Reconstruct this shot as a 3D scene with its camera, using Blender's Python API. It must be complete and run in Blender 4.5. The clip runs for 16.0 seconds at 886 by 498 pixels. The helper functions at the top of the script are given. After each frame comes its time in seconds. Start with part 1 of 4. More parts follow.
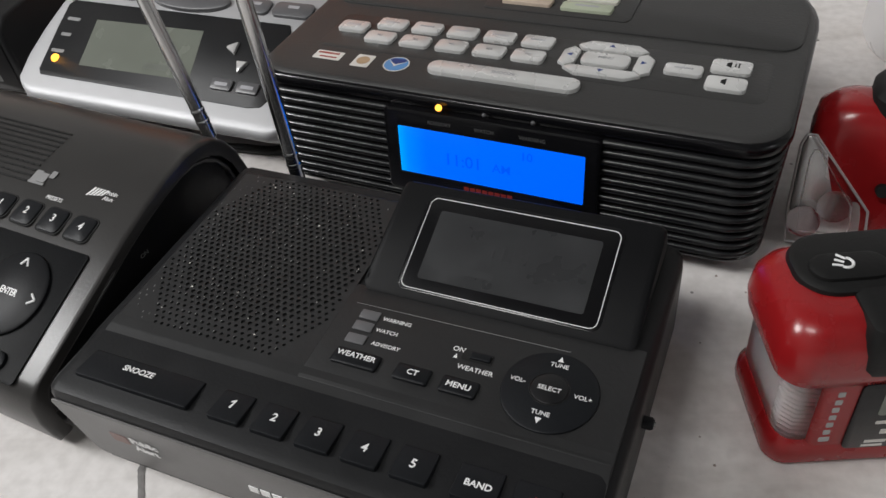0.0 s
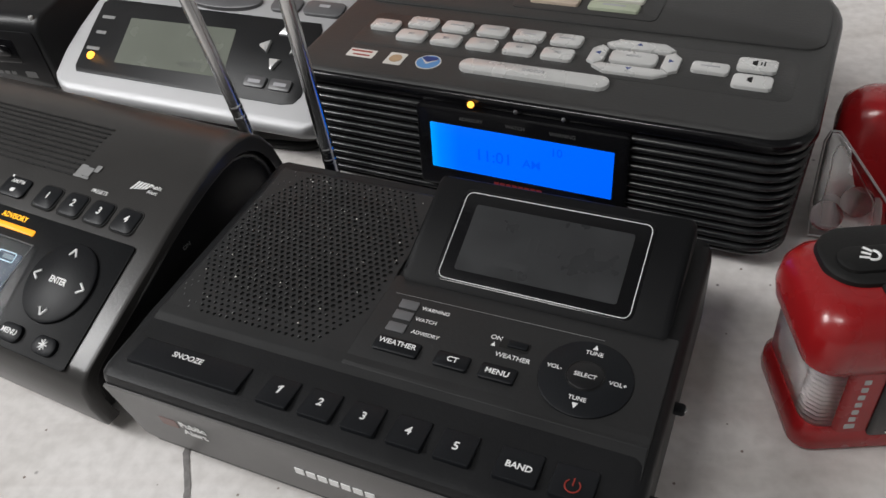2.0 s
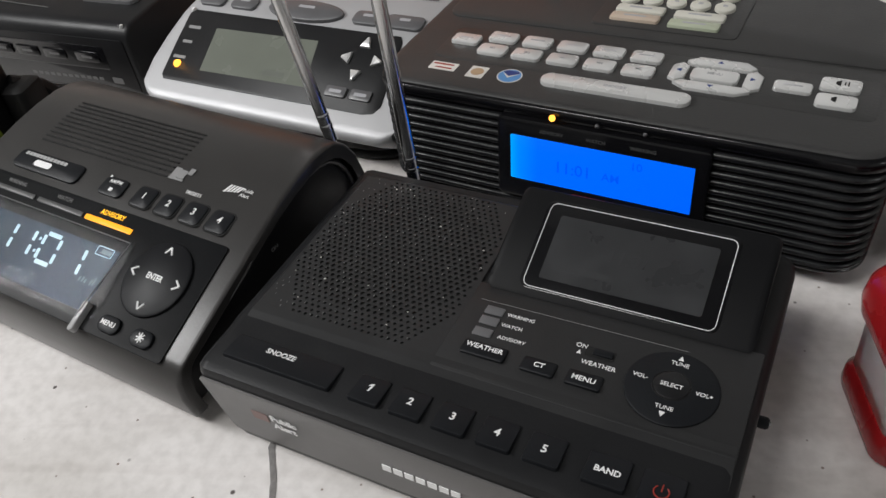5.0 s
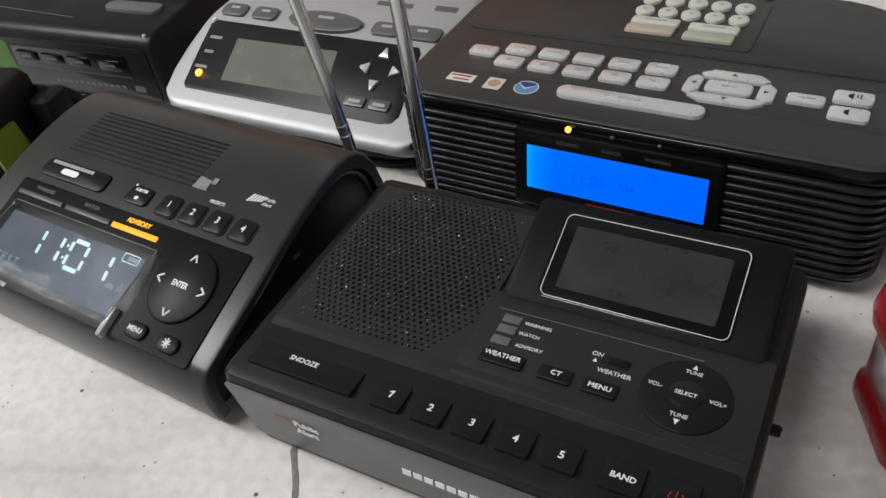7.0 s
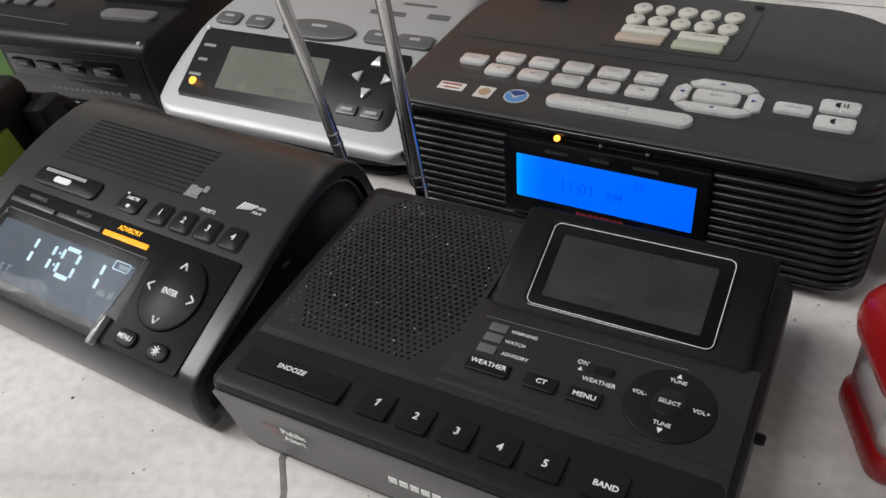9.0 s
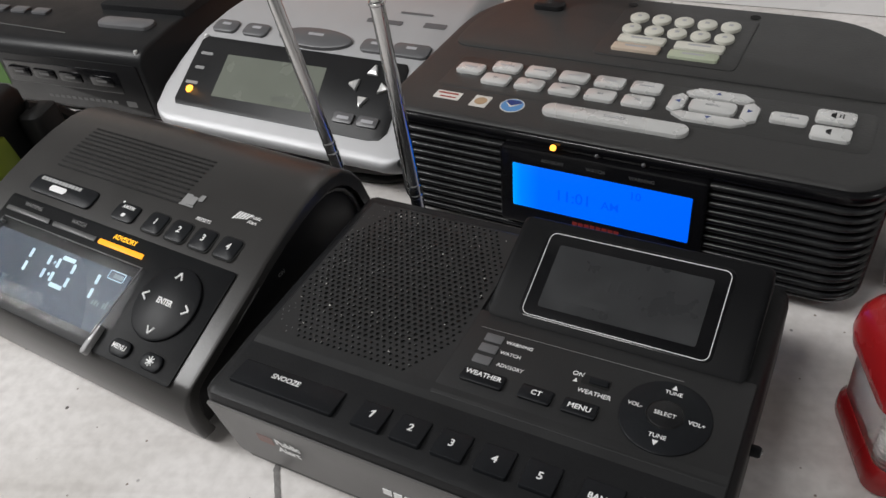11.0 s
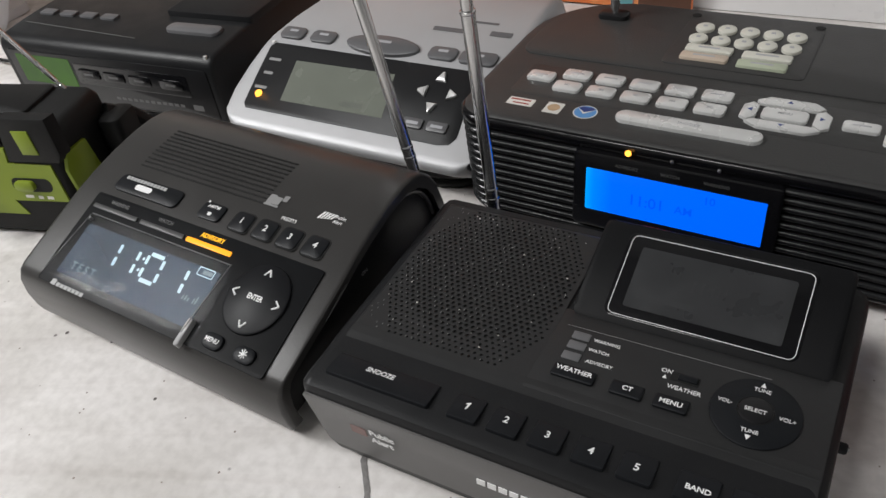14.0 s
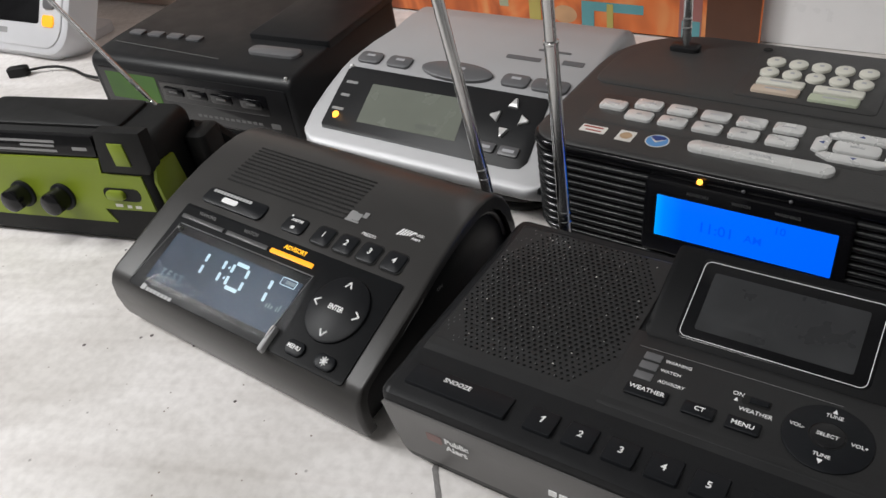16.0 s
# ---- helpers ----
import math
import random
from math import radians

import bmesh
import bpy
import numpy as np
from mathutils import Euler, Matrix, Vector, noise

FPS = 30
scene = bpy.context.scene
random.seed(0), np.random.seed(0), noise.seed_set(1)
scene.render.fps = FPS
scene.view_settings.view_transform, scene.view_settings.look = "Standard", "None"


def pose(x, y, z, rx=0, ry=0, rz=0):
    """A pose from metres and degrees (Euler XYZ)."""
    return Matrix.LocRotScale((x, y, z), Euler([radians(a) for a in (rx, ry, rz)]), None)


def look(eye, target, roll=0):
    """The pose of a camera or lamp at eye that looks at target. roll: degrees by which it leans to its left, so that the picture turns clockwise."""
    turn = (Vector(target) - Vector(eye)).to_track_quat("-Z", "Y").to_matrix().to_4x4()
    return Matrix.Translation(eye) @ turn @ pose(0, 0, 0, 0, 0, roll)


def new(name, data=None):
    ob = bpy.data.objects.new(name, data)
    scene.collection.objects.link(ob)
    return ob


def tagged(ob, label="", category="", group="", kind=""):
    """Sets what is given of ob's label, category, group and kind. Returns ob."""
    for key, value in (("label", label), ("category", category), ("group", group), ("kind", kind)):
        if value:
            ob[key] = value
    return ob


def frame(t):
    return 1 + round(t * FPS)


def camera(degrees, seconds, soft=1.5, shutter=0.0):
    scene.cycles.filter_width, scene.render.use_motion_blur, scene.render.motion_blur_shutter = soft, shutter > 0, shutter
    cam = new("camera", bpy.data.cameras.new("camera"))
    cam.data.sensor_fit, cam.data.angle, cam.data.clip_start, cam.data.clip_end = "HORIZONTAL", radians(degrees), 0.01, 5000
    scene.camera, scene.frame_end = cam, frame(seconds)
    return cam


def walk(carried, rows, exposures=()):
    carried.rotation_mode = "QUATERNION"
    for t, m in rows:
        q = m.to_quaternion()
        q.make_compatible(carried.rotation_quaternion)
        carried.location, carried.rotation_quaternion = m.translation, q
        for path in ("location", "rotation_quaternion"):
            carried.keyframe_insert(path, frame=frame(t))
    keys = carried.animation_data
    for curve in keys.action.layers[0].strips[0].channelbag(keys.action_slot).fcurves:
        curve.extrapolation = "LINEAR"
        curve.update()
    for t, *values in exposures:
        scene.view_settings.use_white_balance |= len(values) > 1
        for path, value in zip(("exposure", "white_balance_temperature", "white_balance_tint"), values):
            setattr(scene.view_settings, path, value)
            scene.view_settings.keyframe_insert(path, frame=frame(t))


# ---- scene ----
cam = camera(57.4, 16.0)
PATH = [
    (0, (0.153, 0.177, 0.222), (-0.523, 1.484, -1.132), -8.2),
    (0.5, (0.153, 0.176, 0.222), (-0.526, 1.481, -1.133), -8.2),
    (1, (0.152, 0.174, 0.222), (-0.534, 1.475, -1.134), -8.4),
    (1.5, (0.152, 0.172, 0.223), (-0.536, 1.467, -1.138), -8.4),
    (2, (0.148, 0.167, 0.228), (-0.546, 1.461, -1.131), -8.6),
    (2.5, (0.14, 0.161, 0.23), (-0.583, 1.452, -1.115), -8.9),
    (3, (0.139, 0.16, 0.231), (-0.605, 1.446, -1.108), -8.7),
    (3.5, (0.138, 0.156, 0.233), (-0.624, 1.437, -1.1), -8.8),
    (4, (0.137, 0.155, 0.233), (-0.637, 1.434, -1.096), -9.0),
    (6.5, (0.138, 0.153, 0.238), (-0.67, 1.421, -1.08), -9.6),
    (7, (0.137, 0.151, 0.24), (-0.678, 1.418, -1.076), -9.7),
    (7.5, (0.138, 0.151, 0.24), (-0.684, 1.419, -1.07), -9.7),
    (8, (0.14, 0.153, 0.24), (-0.683, 1.423, -1.068), -9.8),
    (8.5, (0.141, 0.153, 0.241), (-0.679, 1.425, -1.068), -9.7),
    (11, (0.142, 0.155, 0.242), (-0.678, 1.438, -1.055), -9.5),
    (11.5, (0.142, 0.157, 0.243), (-0.676, 1.442, -1.052), -9.4),
    (12, (0.141, 0.155, 0.242), (-0.674, 1.444, -1.052), -9.3),
    (12.5, (0.139, 0.153, 0.243), (-0.68, 1.438, -1.053), -9.4),
    (13, (0.136, 0.15, 0.242), (-0.688, 1.436, -1.049), -9.5),
    (13.5, (0.129, 0.145, 0.245), (-0.706, 1.425, -1.044), -9.6),
    (14, (0.124, 0.135, 0.25), (-0.733, 1.413, -1.029), -9.6),
    (14.5, (0.122, 0.127, 0.254), (-0.767, 1.401, -1.006), -9.5),
    (15, (0.117, 0.12, 0.256), (-0.805, 1.383, -0.991), -9.7),
    (15.5, (0.118, 0.119, 0.257), (-0.827, 1.38, -0.975), -9.7),
    (16, (0.119, 0.119, 0.258), (-0.843, 1.38, -0.961), -9.7),
]
walk(cam, [(t, look(eye, target, roll)) for t, eye, target, roll in PATH])

# ---- light ----
world = bpy.data.worlds.new("world")
scene.world = world
world.use_nodes = True
world.node_tree.nodes["Background"].inputs[0].default_value = (0.9, 0.93, 1.0, 1)
world.node_tree.nodes["Background"].inputs[1].default_value = 0.05


def area_lamp(name, eye, target, sx, sy, power, colour):
    d = bpy.data.lights.new(name, "AREA")
    d.shape, d.size, d.size_y, d.energy, d.color = "RECTANGLE", sx, sy, power, colour
    ob = new(name, d)
    ob.matrix_world = look(eye, target)
    return ob


area_lamp("ceiling_light", (-0.7, -0.8, 2.3), (-0.7, -0.79, 0), 0.9, 0.4, 20.5, (1.0, 0.99, 0.975))
# Stands in for the unseen source of the light from the left.
area_lamp("standin_lamp_light", (-0.92, 0.0, 0.82), (-0.2, 0.26, 0.0), 0.36, 0.36, 10.2, (0.99, 0.99, 0.99))
# Weak fill added from the right; no window or lamp stands there.
area_lamp("right_fill_light", (1.25, 0.12, 0.95), (-0.1, 0.3, 0.0), 0.26, 0.26, 1.2, (0.97, 0.98, 1.0))


# ---- materials ----
def mat(name, colour, rough=0.5, metal=0.0, var=0.12, grain=900.0, bump=0.0, blotch=60.0, spec=0.5, dust=0.0, coat=0.0, rvar=0.1):
    m = bpy.data.materials.new(name)
    m.use_nodes = True
    nt = m.node_tree
    p = nt.nodes["Principled BSDF"]
    p.inputs["Metallic"].default_value = metal
    p.inputs["Specular IOR Level"].default_value = spec
    p.inputs["Coat Weight"].default_value = coat
    p.inputs["Coat Roughness"].default_value = 0.08
    co = nt.nodes.new("ShaderNodeTexCoord")
    n1, n2 = nt.nodes.new("ShaderNodeTexNoise"), nt.nodes.new("ShaderNodeTexNoise")
    n1.inputs["Scale"].default_value, n1.inputs["Detail"].default_value = blotch, 4
    n2.inputs["Scale"].default_value, n2.inputs["Detail"].default_value = grain, 2
    for n in (n1, n2):
        nt.links.new(co.outputs["Object"], n.inputs["Vector"])
    mx = nt.nodes.new("ShaderNodeMix")
    mx.data_type = "RGBA"
    mx.inputs["A"].default_value = (*[c * (1 - var) for c in colour], 1)
    mx.inputs["B"].default_value = (*[min(1, c * (1 + var)) for c in colour], 1)
    nt.links.new(n1.outputs["Fac"], mx.inputs["Factor"])
    out = mx.outputs["Result"]
    if dust:
        ramp = nt.nodes.new("ShaderNodeValToRGB")
        ramp.color_ramp.elements[0].position, ramp.color_ramp.elements[1].position = 0.70 - dust * 0.1, 0.80 - dust * 0.1
        n3 = nt.nodes.new("ShaderNodeTexNoise")
        n3.inputs["Scale"].default_value, n3.inputs["Detail"].default_value = 700, 1
        nt.links.new(co.outputs["Object"], n3.inputs["Vector"])
        nt.links.new(n3.outputs["Fac"], ramp.inputs["Fac"])
        m2 = nt.nodes.new("ShaderNodeMix")
        m2.data_type = "RGBA"
        m2.inputs["B"].default_value = (0.22, 0.21, 0.2, 1)
        nt.links.new(out, m2.inputs["A"])
        nt.links.new(ramp.outputs["Color"], m2.inputs["Factor"])
        out = m2.outputs["Result"]
    nt.links.new(out, p.inputs["Base Color"])
    mr = nt.nodes.new("ShaderNodeMapRange")
    mr.inputs["To Min"].default_value, mr.inputs["To Max"].default_value = max(0.02, rough - rvar), min(1, rough + rvar)
    nt.links.new(n1.outputs["Fac"], mr.inputs["Value"])
    nt.links.new(mr.outputs["Result"], p.inputs["Roughness"])
    if bump:
        b = nt.nodes.new("ShaderNodeBump")
        b.inputs["Strength"].default_value, b.inputs["Distance"].default_value = bump, 0.0004
        nt.links.new(n2.outputs["Fac"], b.inputs["Height"])
        nt.links.new(b.outputs["Normal"], p.inputs["Normal"])
    return m


def glow(name, colour, strength, second=None, scale=0.0):
    """A lit display or lamp."""
    m = bpy.data.materials.new(name)
    m.use_nodes = True
    nt = m.node_tree
    p = nt.nodes["Principled BSDF"]
    p.inputs["Base Color"].default_value = (*[c * 0.3 for c in colour], 1)
    p.inputs["Roughness"].default_value = 0.25
    p.inputs["Emission Color"].default_value = (*colour, 1)
    p.inputs["Emission Strength"].default_value = strength
    p.inputs["Specular IOR Level"].default_value = 0.12
    if second:
        co, n1, mx = nt.nodes.new("ShaderNodeTexCoord"), nt.nodes.new("ShaderNodeTexNoise"), nt.nodes.new("ShaderNodeMix")
        n1.inputs["Scale"].default_value = scale
        mx.data_type = "RGBA"
        mx.inputs["A"].default_value, mx.inputs["B"].default_value = (*colour, 1), (*second, 1)
        nt.links.new(co.outputs["Object"], n1.inputs["Vector"])
        nt.links.new(n1.outputs["Fac"], mx.inputs["Factor"])
        nt.links.new(mx.outputs["Result"], p.inputs["Emission Color"])
    return m


def clear(name, colour=(1, 1, 1), rough=0.03, ior=1.45):
    m = bpy.data.materials.new(name)
    m.use_nodes = True
    p = m.node_tree.nodes["Principled BSDF"]
    p.inputs["Base Color"].default_value = (*colour, 1)
    p.inputs["Roughness"].default_value = rough
    p.inputs["IOR"].default_value = ior
    p.inputs["Transmission Weight"].default_value = 1.0
    return m


BLACK = mat("black_plastic", (0.0100, 0.0104, 0.0115), 0.43, bump=0.13, spec=0.27)
BLACK_SATIN = mat("black_satin", (0.010, 0.010, 0.011), 0.34, bump=0.12, spec=0.32)
GRILLE = mat("grille_plastic", (0.0145, 0.0147, 0.0155), 0.5, bump=0.15, spec=0.5)
HOUSING = mat("housing_plastic", (0.0065, 0.0067, 0.0075), 0.5, bump=0.06, spec=0.13)
GLOSS = mat("black_gloss", (0.006, 0.006, 0.007), 0.16, rvar=0.05, spec=0.35)
KEY = mat("black_key", (0.0075, 0.0085, 0.0105), 0.46, bump=0.15, spec=0.22)
HOLLOW = mat("dark_hollow", (0.004, 0.004, 0.004), 0.8)
FRONT = mat("dark_grey_front", (0.095, 0.092, 0.091), 0.4, bump=0.08, rvar=0.06)
CHAR = mat("charcoal_plastic", (0.038, 0.0365, 0.0355), 0.31, bump=0.08, spec=0.45, var=0.2, blotch=35, rvar=0.04)
BROWN = mat("dusty_top", (0.039, 0.0385, 0.038), 0.46, bump=0.25, spec=0.4)
SILVER = mat("silver_paint", (0.46, 0.46, 0.47), 0.5, metal=0.38, var=0.05, bump=0.12, grain=2500)
GREYKEY = mat("grey_key", (0.11, 0.11, 0.115), 0.4)
SILVERKEY = mat("silver_key", (0.74, 0.74, 0.73), 0.28, metal=0.35, var=0.06)
IVORYKEY = mat("ivory_key", (0.64, 0.63, 0.56), 0.45, var=0.06)
BRAND_INK = mat("brand_print", (0.42, 0.42, 0.42), 0.6, var=0.1)
WHITE_INK = mat("white_ink", (0.88, 0.88, 0.88), 0.6, var=0.08)
KEY_PRINT = mat("key_print", (0.40, 0.40, 0.42), 0.5)
GREY_INK = mat("grey_ink", (0.26, 0.26, 0.26), 0.6)
DIM_INK = mat("dim_ink", (0.10, 0.10, 0.10), 0.5)
RED_INK = mat("red_ink", (0.30, 0.03, 0.02), 0.5)
NAVY_INK = mat("navy_ink", (0.02, 0.05, 0.22), 0.5)
CHROME = mat("chrome", (0.60, 0.60, 0.60), 0.2, metal=1.0, var=0.08, rvar=0.05)
RED = mat("red_plastic", (0.28, 0.009, 0.011), 0.26, var=0.06, coat=0.2, bump=0.05)
RUBBER = mat("black_rubber", (0.0075, 0.0075, 0.0075), 0.55, bump=0.2, spec=0.28)
LIME = mat("lime_plastic", (0.20, 0.265, 0.016), 0.42, var=0.08)
LCD_DARK = mat("dark_lcd", (0.032, 0.033, 0.035), 0.3, var=0.35, blotch=70)
LCD_GREY = mat("grey_lcd", (0.165, 0.178, 0.15), 0.25, var=0.06)
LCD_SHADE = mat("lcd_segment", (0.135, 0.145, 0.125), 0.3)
LCD_MARK = mat("dim_segment", (0.036, 0.037, 0.039), 0.3)
LED_OFF = mat("unlit_led", (0.13, 0.13, 0.135), 0.35)
WHITE = mat("white_plastic", (0.78, 0.77, 0.77), 0.3, var=0.04)
TAN = mat("tan_print", (0.48, 0.33, 0.20), 0.5, var=0.25, blotch=300)
CREAM = mat("cream_print", (0.72, 0.70, 0.66), 0.5)
SKY_PRINT = mat("blue_print", (0.10, 0.30, 0.62), 0.4)
def blue_backlight():
    """Edge-lit blue display: the lamp sits at its left end."""
    m = glow("blue_backlight", (0.0, 0.125, 0.97), 1.0)
    nt = m.node_tree
    co, sx, r = (nt.nodes.new(k) for k in ("ShaderNodeTexCoord", "ShaderNodeSeparateXYZ", "ShaderNodeValToRGB"))
    mr = nt.nodes.new("ShaderNodeMapRange")
    mr.inputs["From Min"].default_value, mr.inputs["From Max"].default_value = 0.0596, 0.1352
    e = r.color_ramp.elements
    e[0].position, e[0].color = 0.0, (0.0, 0.36, 1.0, 1)
    e[1].position, e[1].color = 1.0, (0.0, 0.118, 0.93, 1)
    for pos, c in ((0.05, (0.0, 0.22, 1.0, 1)), (0.16, (0.0, 0.135, 0.98, 1))):
        e.new(pos).color = c
    nt.links.new(co.outputs["Object"], sx.inputs[0])
    nt.links.new(sx.outputs["X"], mr.inputs["Value"])
    nt.links.new(mr.outputs["Result"], r.inputs["Fac"])
    nt.links.new(r.outputs["Color"], nt.nodes["Principled BSDF"].inputs["Emission Color"])
    return m


BLUE_LIT = blue_backlight()
BLUE_SEG = glow("blue_segment", (0.0, 0.095, 0.86), 0.92)
AMBER = glow("amber_led", (1.0, 0.42, 0.05), 2.8)
AMBER_BAR = glow("amber_bar", (1.0, 0.42, 0.03), 1.2)
ORANGE_LIT = glow("orange_lit", (1.0, 0.5, 0.03), 1.6)
LCD_LIT = glow("clock_backlight", (0.012, 0.020, 0.033), 1.0, (0.046, 0.071, 0.112), 24.0)
DIGIT = glow("clock_digit", (0.36, 0.50, 0.60), 1.0)
DIGIT_DIM = glow("clock_digit_dim", (0.10, 0.14, 0.17), 1.0)
GREEN_LIT = glow("green_backlight", (0.045, 0.075, 0.035), 0.8, (0.07, 0.17, 0.02), 30.0)
CLEAR = clear("frosted_lens", (0.97, 0.95, 0.95), 0.32, 1.3)
GLASS = clear("clear_window", (1, 1, 1), 0.04, 1.08)


def cloth_material():
    """White cover printed like weathered whitewashed boards: soft grey clouds, long faint grain, fine flecks and dark specks."""
    m = mat("marbled_cover", (0.72, 0.71, 0.70), 0.46, var=0.06, blotch=7, rvar=0.08)
    nt = m.node_tree
    p = nt.nodes["Principled BSDF"]
    co = nt.nodes.new("ShaderNodeTexCoord")

    def node(kind, **values):
        n = nt.nodes.new("ShaderNode" + kind)
        for k, v in values.items():
            n.inputs[k].default_value = v
        return n

    def streaks(scale, stretch, detail, distort):
        mp = node("Mapping", Rotation=(0, 0, radians(GRAIN)), Scale=[1 / k for k in stretch])
        mp.vector_type = "TEXTURE"
        n = node("TexNoise", Scale=scale, Detail=detail, Distortion=distort)
        nt.links.new(co.outputs["Object"], mp.inputs["Vector"])
        nt.links.new(mp.outputs["Vector"], n.inputs["Vector"])
        return n

    def ramp(source, low, high, dark, light):
        r = nt.nodes.new("ShaderNodeValToRGB")
        e = r.color_ramp.elements
        e[0].position, e[0].color = low, (*dark, 1)
        e[1].position, e[1].color = high, (*light, 1)
        nt.links.new(source, r.inputs["Fac"])
        return r.outputs["Color"]

    def blend(kind, a, b):
        mx = nt.nodes.new("ShaderNodeMix")
        mx.data_type, mx.blend_type = "RGBA", kind
        mx.inputs["Factor"].default_value = 1.0
        nt.links.new(a, mx.inputs["A"])
        nt.links.new(b, mx.inputs["B"])
        return mx.outputs["Result"]

    clouds = streaks(14, (0.75, 1.7, 1), 6, 0.5)
    grain = streaks(60, (0.12, 1.6, 1), 5, 0.3)
    fine = node("TexNoise", Scale=210, Detail=5)
    nt.links.new(co.outputs["Object"], fine.inputs["Vector"])
    tone = ramp(clouds.outputs["Fac"], 0.34, 0.60, (0.655, 0.625, 0.600), (0.815, 0.785, 0.768))
    tone = blend("MULTIPLY", tone, ramp(grain.outputs["Fac"], 0.30, 0.52, (0.90, 0.89, 0.885), (1, 1, 1)))
    tone = blend("MULTIPLY", tone, ramp(fine.outputs["Fac"], 0.30, 0.62, (0.90, 0.895, 0.89), (1.03, 1.03, 1.03)))
    for scale, low, high, share, dark in ((70, 0.075, 0.025, 0.52, (0.09, 0.075, 0.07)), (170, 0.10, 0.03, 0.66, (0.26, 0.21, 0.18))):
        v = node("TexVoronoi", Scale=scale)
        nt.links.new(co.outputs["Object"], v.inputs["Vector"])
        size = node("MapRange", **{"From Min": low, "From Max": high})
        nt.links.new(v.outputs["Distance"], size.inputs["Value"])
        sep = nt.nodes.new("ShaderNodeSeparateColor")
        nt.links.new(v.outputs["Color"], sep.inputs["Color"])
        pick = node("MapRange", **{"From Min": share, "From Max": 1.0})
        nt.links.new(sep.outputs[0], pick.inputs["Value"])
        speck = nt.nodes.new("ShaderNodeMath")
        speck.operation = "MULTIPLY"
        nt.links.new(pick.outputs["Result"], speck.inputs[0])
        nt.links.new(size.outputs["Result"], speck.inputs[1])
        more = nt.nodes.new("ShaderNodeMath")
        more.operation, more.use_clamp, more.inputs[1].default_value = "MULTIPLY", True, 3.0
        nt.links.new(speck.outputs[0], more.inputs[0])
        mx = nt.nodes.new("ShaderNodeMix")
        mx.data_type = "RGBA"
        mx.inputs["B"].default_value = (*dark, 1)
        nt.links.new(tone, mx.inputs["A"])
        nt.links.new(more.outputs[0], mx.inputs["Factor"])
        tone = mx.outputs["Result"]
    nt.links.new(tone, p.inputs["Base Color"])
    b = node("Bump", Strength=0.12, Distance=0.0006)
    nt.links.new(fine.outputs["Fac"], b.inputs["Height"])
    nt.links.new(b.outputs["Normal"], p.inputs["Normal"])
    return m


GRAIN = 22  # degrees from x in which the printed boards run
COVER = cloth_material()
WALL = mat("wall_paint", (0.70, 0.70, 0.69), 0.7, var=0.03, bump=0.15, grain=400, blotch=5)
CEIL = mat("ceiling_paint", (0.50, 0.50, 0.50), 0.8, var=0.03)
# Darker than WALL: dimness put into the colour so black panels reflect little.
DIM_WALL = mat("dimmed_wall", (0.32, 0.31, 0.30), 0.8, var=0.04, blotch=3)
FLOOR = mat("floor_carpet", (0.20, 0.20, 0.21), 0.5, var=0.2, blotch=8)


# ---- shape helpers, in millimetres ----
MM = 0.001


def part(name, bm, material, parent, label="", smooth=38):
    bmesh.ops.recalc_face_normals(bm, faces=bm.faces)
    me = bpy.data.meshes.new(name)
    bm.transform(Matrix.Scale(MM, 4))
    bm.to_mesh(me)
    bm.free()
    me.materials.append(material)
    if smooth:
        me.shade_smooth()
        me.set_sharp_from_angle(angle=radians(smooth))
    ob = new(name, me)
    ob.parent = parent
    if label:
        tagged(ob, label)
    return ob


def thing(name, x, y, rz, label, category, group="", z=0.0):
    ob = new(name)
    ob.empty_display_size = 0.02
    ob.matrix_world = pose(x, y, z, 0, 0, rz)
    return tagged(ob, label, category, group)


def rrect(x0, x1, y0, y1, r, n=5):
    """Outline of a rounded rectangle, counter-clockwise."""
    r = min(r, (x1 - x0) / 2 - 1e-4, (y1 - y0) / 2 - 1e-4)
    pts = []
    for cx, cy, a0 in ((x1 - r, y1 - r, 0), (x0 + r, y1 - r, 90), (x0 + r, y0 + r, 180), (x1 - r, y0 + r, 270)):
        for i in range(n + 1):
            a = radians(a0 + 90 * i / n)
            pts.append((cx + r * math.cos(a), cy + r * math.sin(a)))
    return pts


def oval(cx, cy, rx, ry, n=32):
    return [(cx + rx * math.cos(2 * math.pi * i / n), cy + ry * math.sin(2 * math.pi * i / n)) for i in range(n)]


def inset(poly, d):
    cx, cy = sum(p[0] for p in poly) / len(poly), sum(p[1] for p in poly) / len(poly)
    w, h = max(p[0] for p in poly) - min(p[0] for p in poly), max(p[1] for p in poly) - min(p[1] for p in poly)
    fx, fy = max(0.02, 1 - 2 * d / w), max(0.02, 1 - 2 * d / h)
    return [(cx + (x - cx) * fx, cy + (y - cy) * fy) for x, y in poly]


def rings(bm, loops, m=None, cap=(True, True)):
    """Skins a row of loops with the same number of points."""
    rows = [[bm.verts.new(m @ Vector(p) if m else p) for p in lp] for lp in loops]
    k = len(rows[0])
    for a, b in zip(rows, rows[1:]):
        for i in range(k):
            bm.faces.new((a[i], a[(i + 1) % k], b[(i + 1) % k], b[i]))
    if cap[0]:
        bm.faces.new(rows[0][::-1])
    if cap[1]:
        bm.faces.new(rows[-1])
    return bm


